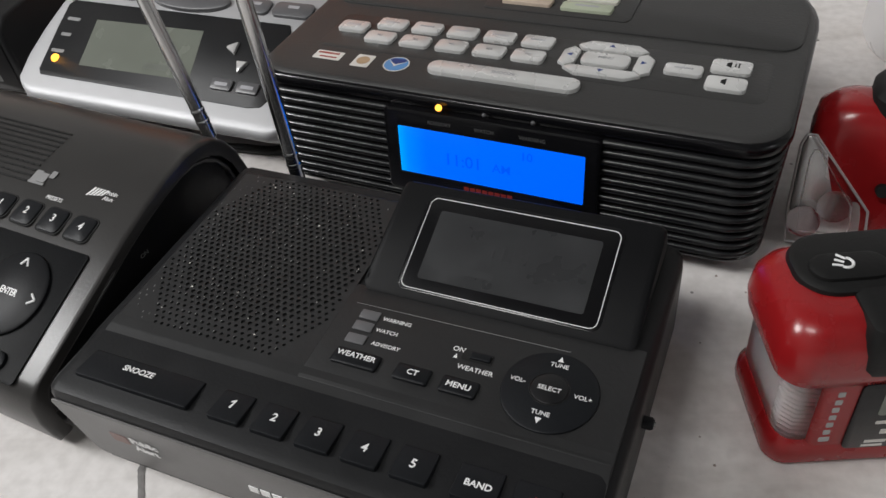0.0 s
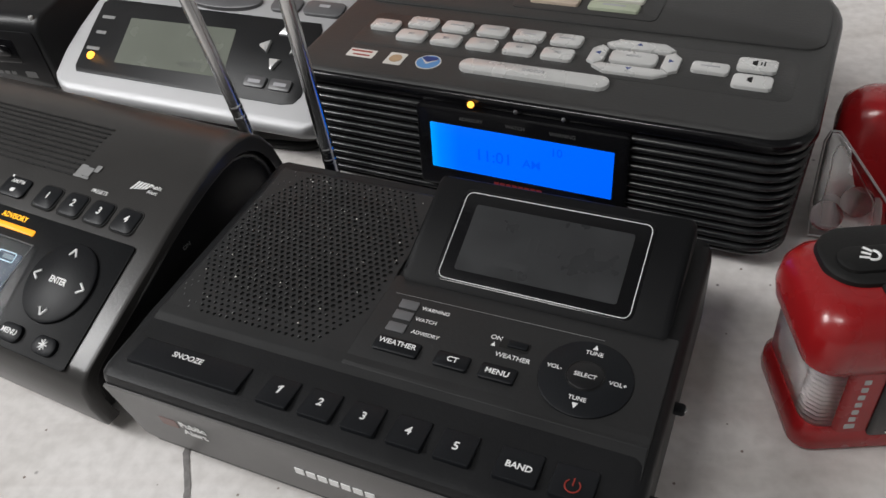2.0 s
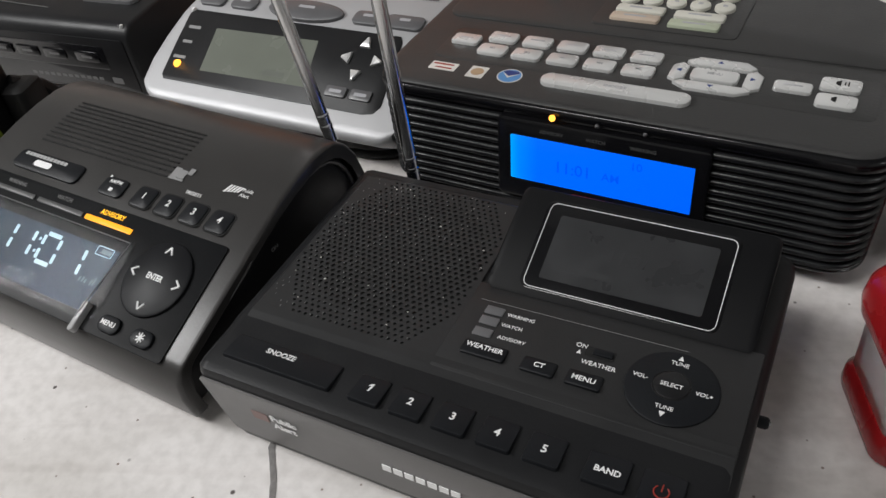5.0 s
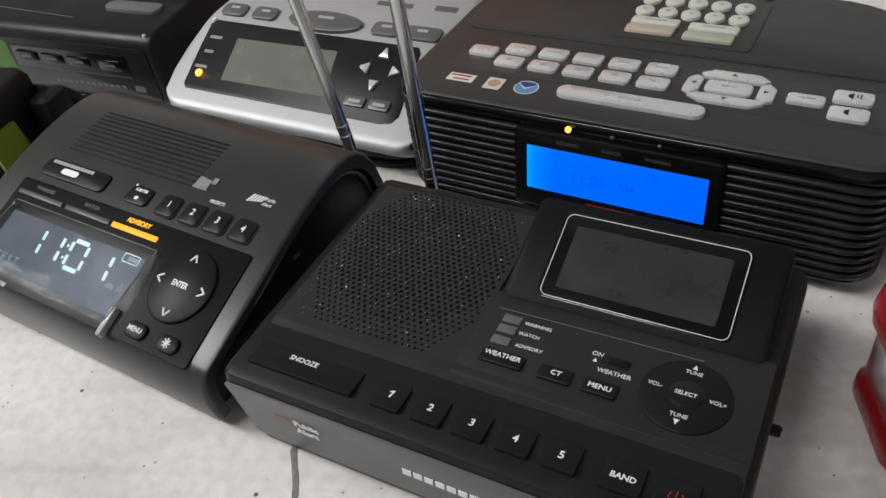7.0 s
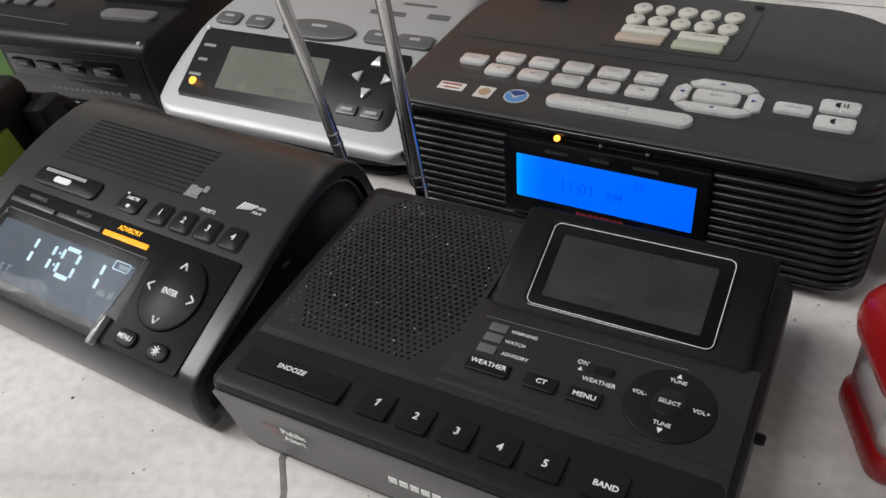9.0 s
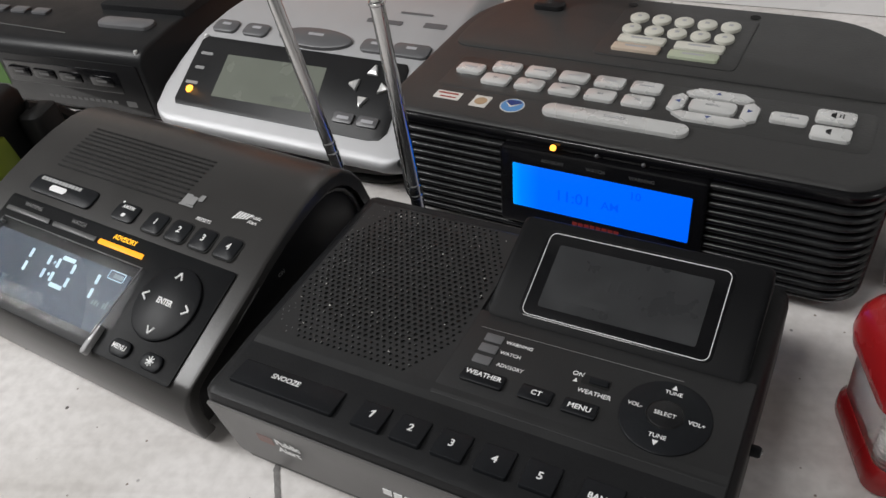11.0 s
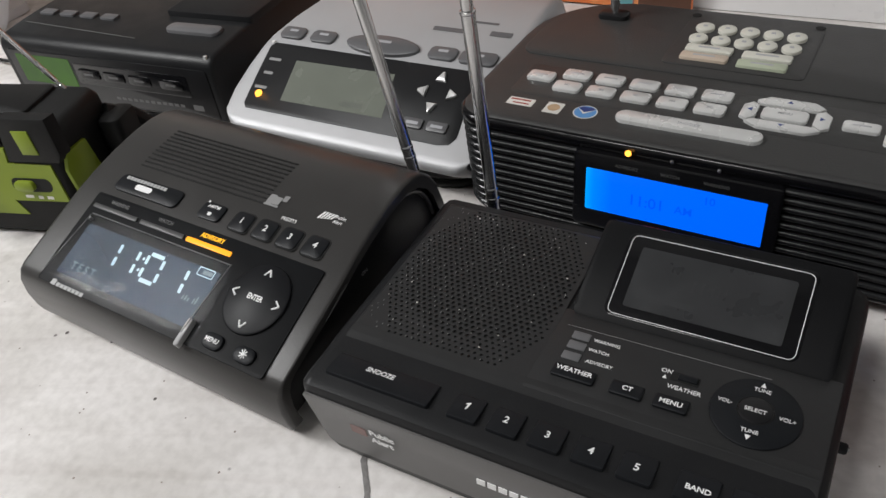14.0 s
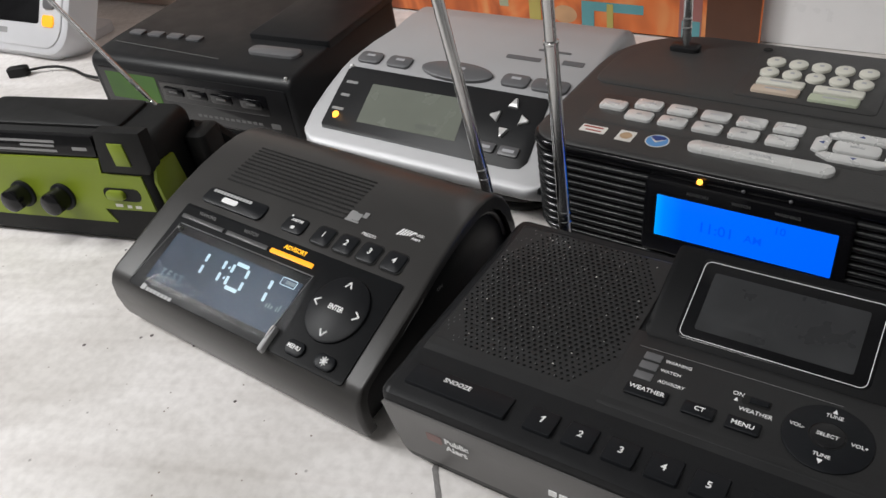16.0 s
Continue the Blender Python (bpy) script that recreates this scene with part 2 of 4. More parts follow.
def slab(poly, z0, z1, bev=0.4, m=None, bm=None):
    """A plate from an outline, with a rounded upper edge."""
    bm = bm or bmesh.new()
    loops = [[(x, y, z0) for x, y in poly]]
    if bev:
        for f in (0, 0.35, 1):
            q = inset(poly, bev * (1 - math.cos(f * math.pi / 2)))
            loops.append([(x, y, z1 - bev + bev * math.sin(f * math.pi / 2)) for x, y in q])
    else:
        loops.append([(x, y, z1) for x, y in poly])
    return rings(bm, loops, m)


def prism_x(profile, x0, x1, bev=2.0, left=None, right=None, steps=1):
    """A (y, z) profile drawn out along x with rounded ends. left, right: how far the ends shift with y."""
    bm = bmesh.new()
    left, right = left or (lambda y: 0.0), right or (lambda y: 0.0)
    loops = []
    for f in (0, 0.33, 0.66, 1):
        a = f * math.pi / 2
        q = inset(profile, bev * (1 - math.sin(a)))
        loops.append([(x0 + left(y) + bev * (1 - math.cos(a)), y, z) for y, z in q])
    for s in range(1, steps):
        t = s / steps
        loops.append([((x0 + left(y)) * (1 - t) + (x1 + right(y)) * t, y, z) for y, z in profile])
    for f in (1, 0.66, 0.33, 0):
        a = f * math.pi / 2
        q = inset(profile, bev * (1 - math.sin(a)))
        loops.append([(x1 + right(y) - bev * (1 - math.cos(a)), y, z) for y, z in q])
    return rings(bm, loops)


def tube(points, radius, n=10, bm=None, closed=False):
    """A round bar through points; radius may be a list."""
    bm = bm or bmesh.new()
    pts = [Vector(p) for p in points]
    rad = radius if isinstance(radius, (list, tuple)) else [radius] * len(pts)
    loops = []
    for i, p in enumerate(pts):
        a = pts[i - 1] if (i or closed) else p
        b = pts[(i + 1) % len(pts)] if (i + 1 < len(pts) or closed) else p
        d = (b - a).normalized()
        u = d.orthogonal().normalized() if not loops else (u - d * u.dot(d)).normalized()
        w = d.cross(u)
        loops.append([tuple(p + rad[i] * (u * math.cos(2 * math.pi * k / n) + w * math.sin(2 * math.pi * k / n))) for k in range(n)])
    if closed:
        loops.append(loops[0])
    return rings(bm, loops, None, (not closed, not closed))


def plane_m(y0, z0, slope):
    """Maps (x, y along a sloped face, height over it): y is the plan depth."""
    a = math.atan(slope)
    return Matrix.Translation((0, y0, z0)) @ Matrix.Rotation(a, 4, "X") @ Matrix.Diagonal((1, 1 / math.cos(a), 1, 1)) @ Matrix.Translation((0, -y0, 0))


def front_m(y, lean=0.0):
    """Maps (x, z, out of the front face) to a face that looks towards -y."""
    return Matrix.Translation((0, y, 0)) @ Matrix.Rotation(math.atan(-lean), 4, "X") @ Matrix.Rotation(radians(90), 4, "X")


WORDS = []


def word(text, x, y, size, z, material, parent, m=None, turn=0.0, name="lettering", bold=0.0, sx=1.0):
    """Lettering, centred at x, y, with capitals of that height."""
    c = bpy.data.curves.new(name, "FONT")
    c.body, c.align_x, c.align_y, c.size, c.extrude, c.offset = text, "CENTER", "CENTER", size / 0.80, 0.04, bold or 0.012 * size
    c.resolution_u = 3
    ob = new(name, c)
    WORDS.append((ob, (m or Matrix()) @ Matrix.Translation((x, y, z)) @ Matrix.Rotation(radians(turn), 4, "Z") @ Matrix.Diagonal((sx, 1, 1, 1)), material, parent, name))


def finish_words():
    bpy.context.view_layer.update()
    deps = bpy.context.evaluated_depsgraph_get()
    for ob, m, material, parent, name in WORDS:
        me = bpy.data.meshes.new_from_object(ob.evaluated_get(deps))
        me.transform(Matrix.Scale(MM, 4) @ m)
        me.materials.clear()
        me.materials.append(material)
        done = new(name, me)
        done.parent = parent
        data = ob.data
        bpy.data.objects.remove(ob)
        bpy.data.curves.remove(data)


def bars(rows, z, material, parent, name="print_mark", m=None, h=0.12):
    """Small printed marks: rows of x, y, width, height."""
    for x, y, w, t in rows:
        part(name, slab(rrect(x - w / 2, x + w / 2, y - t / 2, y + t / 2, min(w, t) * 0.12, 2), z, z + h, 0, m), material, parent)


# ---- the room ----
def room_box(name, x0, x1, y0, y1, z0, z1, material, label, category="wall"):
    bm = bmesh.new()
    rings(bm, [[(x0, y0, z), (x1, y0, z), (x1, y1, z), (x0, y1, z)] for z in (z0, z1)])
    ob = part(name, bm, material, None, "", 0)
    return tagged(ob, label, category, kind="structure")


room_box("wall_north", -2500, 1700, 1200, 1300, -760, 2400, WALL, "plain painted wall far behind the table")
room_box("wall_south", -2500, 1700, -2100, -2000, -760, 2400, WALL, "plain painted wall out of view")
# The unseen west wall takes the darkened colour to keep reflections low.
room_box("wall_west", -2600, -2500, -2100, 1300, -760, 2400, DIM_WALL, "plain painted wall out of view")
room_box("wall_east", 1700, 1800, -2100, 1300, -760, 2400, WALL, "plain painted wall out of view")
room_box("floor", -2600, 1800, -2100, 1300, -800, -760, FLOOR, "plain grey floor under the table", "floor")
room_box("ceiling", -2600, 1800, -2100, 1300, 2400, 2450, CEIL, "plain ceiling", "ceiling")


def build_table():
    t = thing("table", 0, 0, 0, "long table under a white marbled cover", "table")
    bm = bmesh.new()
    rings(bm, [[(-1500, -150, z), (900, -150, z), (900, 680, z), (-1500, 680, z)] for z in (-28, -2)])
    part("tabletop", bm, WHITE, t, "", 0)
    for x, y in ((-1440, -90), (840, -90), (-1440, 620), (840, 620)):
        part("leg", slab(rrect(x - 25, x + 25, y - 25, y + 25, 5, 2), -760, -28, 0), WHITE, t)
    # the cover: a sheet with soft wrinkles
    bm = bmesh.new()
    nx, ny = 260, 100
    rows = []
    for j in range(ny + 1):
        row = []
        for i in range(nx + 1):
            x, y = -1500 + 2400 * i / nx, -150 + 830 * j / ny
            z = 1.6 * noise.noise(Vector((x / 45, y / 26, 0))) - 0.6 if x < -390 and y > 380 else 0.25 * noise.noise(Vector((x / 60, y / 40, 3)))
            row.append(bm.verts.new((x, y, z - 0.6)))
        rows.append(row)
    for j in range(ny):
        for i in range(nx):
            bm.faces.new((rows[j][i], rows[j][i + 1], rows[j + 1][i + 1], rows[j + 1][i]))
    cover = part("table_cover", bm, COVER, None)
    tagged(cover, "white marbled table cover with grey veins and dark specks", "tablecloth")
    return t


build_table()


def build_crease():
    """A worn seam: a narrow dark strip with uneven edges."""
    mid = [(-23, 292), (-15.2, 266), (-7.2, 255.8), (1, 242), (8, 226), (17, 203), (24, 180)]
    rnd = random.Random(3)
    bm = bmesh.new()
    rows = []
    for k in range(61):
        t = k / 10
        i = min(int(t), 5)
        f = t - i
        x, y = (mid[i][j] * (1 - f) + mid[i + 1][j] * f for j in (0, 1))
        w = 0.95 + 0.35 * rnd.random()
        rows.append((bm.verts.new((x - w, y - 0.3, -0.36)), bm.verts.new((x, y, -0.3)), bm.verts.new((x + w, y + 0.3, -0.36))))
    for p, q in zip(rows, rows[1:]):
        bm.faces.new((p[0], p[1], q[1], q[0]))
        bm.faces.new((p[1], p[2], q[2], q[1]))
    return part("seam", bm, mat("seam_line", (0.22, 0.21, 0.205), 0.9, var=0.5, blotch=400), bpy.data.objects["table_cover"], "dark worn seam in the cover")


build_crease()


# ---- antennas ----
def antenna(parent, base, tip, joints, radii, name="antenna"):
    """Telescopic whip: hinge, tubes that step thinner, tip knob."""
    b, t = Vector(base), Vector(tip)
    d = t - b
    at = [0] + joints + [1]
    first = None
    for k in range(len(at) - 1):
        p, q = b + d * at[k], b + d * at[k + 1]
        r = radii[k]
        u = d.normalized()
        bm = tube([p, p + u * 0.3, q - u * 1.6, q - u * 1.2, q - u * 0.3, q], [r * 0.9, r, r, r * 1.13, r * 1.13, r * 0.85], 16)
        ob = part(name if not first else "section", bm, CHROME, parent if not first else first, "chrome telescopic antenna" if not first else "")
        first = first or ob
    part("tip_knob", tube([t, t + d.normalized() * 2, t + d.normalized() * 5], [radii[-1] * 1.6, radii[-1] * 2, radii[-1] * 1.2], 12), CHROME, first)
    u = d.normalized()
    for s in (6.5, 11.5):
        part("collar", tube([b + u * s, b + u * (s + 0.4), b + u * (s + 1.6), b + u * (s + 2)], [radii[0], radii[0] * 1.07, radii[0] * 1.07, radii[0]], 16), CHROME, first)
    part("hinge", tube([b - u * 9, b - u * 7, b - u * 3, b - u * 2.5, b], [radii[0] * 0.8, radii[0], radii[0], radii[0] * 0.7, radii[0] * 0.7], 14), CHROME, first)
    return first


# ---- black weather clock radio with perforated speaker ----
def build_deck_radio():
    g = thing("weather_radio", -0.028, 0.263, -1, "black tabletop weather radio with perforated speaker and dark display", "radio", "weather radios")
    prof = [(6, 2.6), (3.4, 3.4), (1.8, 12), (0.0, 36), (0.4, 38.8), (1.2, 40.4), (4, 41.2), (18, 41.4), (24, 42), (108, 42), (111, 42.0), (112.5, 40.5), (113, 36), (113, 2.6)]
    bm = prism_x(prof, -2, 163.6, 5)
    for v in bm.verts:  # the ends widen towards the top
        v.co.x += (-2.4 if v.co.x < 80 else 0.4) * max(0.0, v.co.z - 3) / 37
    part("body", bm, BLACK, g)
    part("base", slab(rrect(4, 158, 5, 109, 6), 0, 3, 0.4), HOLLOW, g)
    panel = [(1.0, 10.6), (1.9, 9.0), (3.6, 8.4), (157.8, 8.4), (160.0, 9.2), (161.4, 11), (162.2, 35.5), (161, 37.4), (-1.4, 37.4), (-2.8, 35.5)]
    part("front_panel", slab(panel, 0, 0.5, 0.06, front_m(2.85, -0.075)), FRONT, g, "dark grey satin front panel")
    # perforated plate
    bm = bmesh.new()
    x0, x1, y0, y1, top = 1.5, 70, 31, 107.5, 42.75
    px, py, k = 2.5, 2.15, 8
    ny = int((y1 - y0) / py)
    for j in range(ny):
        off = px / 2 if j % 2 else 0
        cy = y0 + py * (j + 0.5)
        xs = x0 + off
        if off:
            bm.faces.new([bm.verts.new(v) for v in ((x0, cy - py / 2, top), (x0 + off, cy - py / 2, top), (x0 + off, cy + py / 2, top), (x0, cy + py / 2, top))])
        while xs + px <= x1 + 0.01:
            cx = xs + px / 2
            rho = math.hypot(cx - 37, cy - 70)
            r = 0.8 if rho < 31 else 0.58
            diamond = abs(cx - 36) / 37 + abs(cy - 69) / 62 < 1.2 or rho < 31
            if not diamond:
                bm.faces.new([bm.verts.new(v) for v in ((xs, cy - py / 2, top), (xs + px, cy - py / 2, top), (xs + px, cy + py / 2, top), (xs, cy + py / 2, top))])
            else:
                outer, inner, low = [], [], []
                for a in range(k):
                    t = math.radians(45 * a)
                    c, s = math.cos(t), math.sin(t)
                    f = 1 / max(abs(c), abs(s))
                    outer.append(bm.verts.new((cx + c * f * px / 2, cy + s * f * py / 2, top)))
                    inner.append(bm.verts.new((cx + c * r, cy + s * r, top)))
                    low.append(bm.verts.new((cx + c * r * 0.9, cy + s * r * 0.9, top - (1.6 if rho < 31 else 0.62))))
                for a in range(k):
                    b = (a + 1) % k
                    bm.faces.new((outer[a], outer[b], inner[b], inner[a]))
                    bm.faces.new((inner[a], inner[b], low[b], low[a]))
                if rho >= 31:
                    bm.faces.new(low)
            xs += px
        if x1 - xs > 0.05:
            bm.faces.new([bm.verts.new(v) for v in ((xs, cy - py / 2, top), (x1, cy - py / 2, top), (x1, cy + py / 2, top), (xs, cy + py / 2, top))])
    yb = y0 + py * ny
    for quad in (((x0 - 1.2, y0 - 1.2, 42), (x1, y0 - 1.2, 42), (x1, y0, top), (x0, y0, top)), ((x0, yb, top), (x1, yb, top), (x1, yb + 1.5, 42), (x0 - 1, yb + 1.5, 42)), ((x0 - 1.2, y0 - 1.2, 42), (x0, y0, top), (x0, yb, top), (x0 - 1.2, yb + 1.2, 42))):
        bm.faces.new([bm.verts.new(v) for v in quad])
    part("speaker_grille", bm, GRILLE, g, "perforated black speaker grille", 30)
    part("speaker_cone", slab(oval(37, 70, 32, 34), 41.9, 42.15, 0), HOLLOW, g)
    # dust: a few bright flecks; grey crescents paint the glints on rims of holes
    rnd = random.Random(5)
    bm = bmesh.new()
    for _ in range(26):
        x, y, s = rnd.uniform(4, 68), rnd.uniform(33, 106), rnd.uniform(0.16, 0.42)
        slab(oval(x, y, s, s * rnd.uniform(0.5, 1), 6), 42.75, 42.9, 0, None, bm)
    tagged(part("dust_flecks", bm, CREAM, g), kind="stuff")
    bm = bmesh.new()
    for _ in range(230):
        j = rnd.randrange(ny)
        cx = x0 + (px / 2 if j % 2 else 0) + px * (rnd.randrange(int(1 + 27 * rnd.random() ** 0.5)) + 0.5)
        cy = y0 + py * (j + 0.5)
        if cx < x1 - 2:
            slab(oval(cx - 0.62, cy + 0.25, 0.14, rnd.uniform(0.25, 0.5), 6), 42.75, 42.84, 0, None, bm)
    tagged(part("rim_glints", bm, GREY_INK, g), kind="stuff")
    # control deck and ridge
    part("control_deck", slab(rrect(69.95, 161.5, 27.5, 66, 0.5), 41.3, 42.75, 0.12), GRILLE, g)
    # the ridge's sheen is put into a base colour lighter than the body's
    part("ridge", prism_x([(18.2, 40.8), (22.8, 41.5), (27.0, 42.6), (28, 42.74), (31.3, 42.78), (31.3, 40.6)], 0.5, 161.5, 0.6), mat("ridge_sheen", (0.021, 0.0213, 0.022), 0.42, bump=0.08, spec=0.35), g)
    # keys on the front strip
    def strip_key(x0, x1, y0=7.2, y1=17.6):
        p = rrect(x0, x1, y0, y1, 0.7, 3)
        loops = [[(x, y, 39.6) for x, y in p], [(x, y, 42.45 - 0.1 * (y - y0)) for x, y in p], [(x, y, 42.8 - 0.1 * (y - y0)) for x, y in inset(p, 0.18)], [(x, y, 42.9 - 0.1 * (y - y0)) for x, y in inset(p, 0.45)]]
        return part("key", rings(bmesh.new(), loops), KEY, g)
    strip_key(3.5, 44.8)
    km = plane_m(7.2, 42.9, -0.1)
    for i in range(5):
        x = 57.1 + 14.2 * i
        strip_key(x - 5.3, x + 5.3)
        if i:
            word(str(i + 1), x - 0.2, 13.1 - 0.22 * i, 3.0, 0.12, WHITE_INK, g, km, bold=0.08)
        else:  # a one with a flag, leaning a little
            one = [(-0.35, -1.5), (0.25, -1.5), (0.75, 1.5), (0.25, 1.5), (-0.75, 0.85), (-0.85, 0.35), (0.0, 0.75)]
            part("lettering", slab([(x + a, 13.1 + b) for a, b in one], 0.04, 0.2, 0, km), WHITE_INK, g)
    strip_key(125.4, 137.4)
    strip_key(140.5, 152)
    word("SNOOZE", 22.8, 13.9, 2.25, 0.12, WHITE_INK, g, km, bold=0.06)
    word("BAND", 131.6, 11.9, 2.15, 0.12, WHITE_INK, g, km, bold=0.07)
    arc = [(146.2 + 2.0 * math.sin(radians(a)), 11.2 + 2.0 * math.cos(radians(a)), 42.6 - 0.2 * math.cos(radians(a))) for a in range(40, 321, 20)]
    part("power_mark", tube(arc, 0.22, 6), RED_INK, g)
    part("power_mark", tube([(146.2, 11.2, 42.6), (146.2, 13.6, 42.36)], 0.22, 6), RED_INK, g)
    # small keys on the deck
    for x0, x1, txt, tx, ty in ((76.4, 91.0, "WEATHER", 83.7, 38.7), (96.4, 107.0, "CT", 101.9, 38.2), (110.6, 121.4, "MENU", 115.9, 37.9)):
        p = rrect(x0, x1, 35.2, 41.0, 0.7, 3)
        part("key", rings(bmesh.new(), [[(x, y, 42) for x, y in p], [(x, y, 43.7 - 0.1 * (y - 35.2)) for x, y in p], [(x, y, 44.05 - 0.1 * (y - 35.2)) for x, y in inset(p, 0.45)]]), KEY, g)
        word(txt, tx, ty, 2.05, 43.85, WHITE_INK, g, bold=0.05, sx=1.04)
    for y, txt in ((54.9, "WARNING"), (50.3, "WATCH"), (45.2, "ADVISORY")):
        part("indicator", slab(rrect(76.9, 83.2, y - 1.7, y + 1.7, 0.3, 2), 42.6, 43.2, 0.2), LED_OFF, g, "unlit grey indicator window")
        word(txt, 84.6 + 0.66 * len(txt), y - 0.1, 1.55, 42.85, WHITE_INK, g)
    word("ON", 111, 50.8, 1.9, 42.8, WHITE_INK, g)
    part("arrow_mark", slab([(110.2, 47.6), (111.6, 47.6), (110.9, 49.2)], 42.7, 42.82, 0), WHITE_INK, g)
    part("switch_slot", slab(rrect(112.6, 121.8, 47.6, 51.4, 0.5, 2), 42.7, 42.85, 0), HOLLOW, g)
    part("slide_switch", slab(rrect(115, 121.2, 48.4, 50.8, 0.3, 2), 42.7, 43.6, 0.3), KEY, g)
    word("WEATHER", 118, 45.0, 1.85, 42.8, WHITE_INK, g)
    part("edge_line", tube([(73.6, 58.6, 42.8), (141.5, 59.4, 42.8)], 0.09, 4), GREY_INK, g)
    # round control pad
    part("control_pad", slab(oval(140, 44.4, 13.5, 13.5, 48), 42.3, 43.4, 0.5), KEY, g)
    part("pad_groove", tube([(139.8 + 5.5 * math.cos(radians(a)), 45.0 + 5.3 * math.sin(radians(a)), 43.4) for a in range(0, 360, 10)], 0.2, 5, closed=True), HOLLOW, g)
    part("select_key", slab(oval(139.8, 45.0, 5.2, 5.0, 32), 43.1, 43.8, 0.4), BLACK_SATIN, g)
    for txt, x, y in (("TUNE", 140.1, 53.3), ("VOL-", 130.6, 45.5), ("SELECT", 139.8, 44.7), ("VOL+", 149.1, 44.6), ("TUNE", 139.8, 36.7)):
        word(txt, x, y, 1.6, 43.85 if txt == "SELECT" else 43.45, WHITE_INK, g)
    part("arrow_mark", slab([(139.2, 54.7), (140.8, 54.7), (140, 56.5)], 43.4, 43.5, 0), WHITE_INK, g)
    part("arrow_mark", slab([(138.8, 35.2), (139.7, 33.3), (140.6, 35.2)], 43.4, 43.5, 0), WHITE_INK, g)
    # display hump
    m = plane_m(68, 44, 0.37)
    hp = [(64.5, 42.5), (65.5, 43.6), (100, 56.2), (103, 56.6), (105, 55), (109, 43)]
    part("display_housing", prism_x(hp, 72.5, 158.5, 2.5, lambda y: -0.02 * (y - 65), lambda y: 0.0), HOUSING, g, "raised smooth black display housing")
    part("display_glass", slab(rrect(82.6, 147.6, 67.2, 99.4, 3), 0.2, 0.5, 0.2, m), GLOSS, g)
    part("display", slab(rrect(88.6, 141.6, 71.6, 94.4, 0.8, 2), 0.5, 0.62, 0, m), LCD_DARK, g, "blank dark grey display")
    out = rrect(84.1, 146.3, 68.1, 98.3, 2.4, 6)
    part("display_outline", tube([m @ Vector((x, y, 0.6)) for x, y in out], 0.15, 6, closed=True), WHITE_INK, g, "thin white outline")
    word("11:01", 115, 84, 5, 0.66, LCD_MARK, g, m)
    bars([(102, 76.5, 20, 2.2)], 0.63, LCD_MARK, g, "display_mark", m, 0.02)
    # front lettering
    fm = front_m(2.85, -0.075)
    word("Public", 28.2, 26.4, 3.4, 0.75, WHITE_INK, g, fm, bold=0.16)
    word("Alert", 27.6, 22.1, 3.4, 0.75, WHITE_INK, g, fm, bold=0.16)
    bars([(18.4, 24.9, 6.6, 4.6)], 0.5, mat("dark_red_print", (0.20, 0.115, 0.105), 0.45, var=0.3, blotch=250), g, "emblem", fm)
    for i in range(7):
        x = 65.9 + 3.95 * i
        part("brand_mark", slab([(x - 1.75, 20.2), (x + 1.35, 20.2), (x + 1.75, 23.6), (x - 1.35, 23.6)], 0.5, 0.75, 0, fm), WHITE_INK, g)
    # side sockets
    for y, z in ((54, 27), (22, 27)):
        part("side_knob", tube([(163, y, z), (166.2, y, z), (167.0, y, z)], [1.9, 1.9, 1.4], 14), KEY, g)
        part("side_knob_pin", tube([(166.9, y, z), (167.4, y, z)], 0.8, 8), CHROME, g)
    antenna(g, (15.2, 118, 34), (5.0, 124, 330), [0.31, 0.6, 0.8], [2.8, 2.4, 2.0, 1.5])
    return g


build_deck_radio()


# ---- charcoal arched clock radio with lit digits ----
def segment_digit(parent, ch, x, y, w, h, m, material):
    t = 1.75
    sk = -0.15
    seg = {"0": "abcdef", "1": "bc", "4": "bcfg"}[ch]
    pos = {"a": (0, h / 2, w - t, t), "d": (0, -h / 2, w - t, t), "g": (0, 0, w - t, t), "f": (-w / 2, h / 4, t, h / 2 - t), "b": (w / 2, h / 4, t, h / 2 - t), "e": (-w / 2, -h / 4, t, h / 2 - t), "c": (w / 2, -h / 4, t, h / 2 - t)}
    for s in seg:
        px, py, pw, ph = pos[s]
        q = [(x + a + sk * b, y + b) for a, b in rrect(px - pw / 2, px + pw / 2, py - ph / 2, py + ph / 2, 0.4, 2)]
        part("digit_segment", slab(q, 0.62, 0.68, 0, m), material, parent)


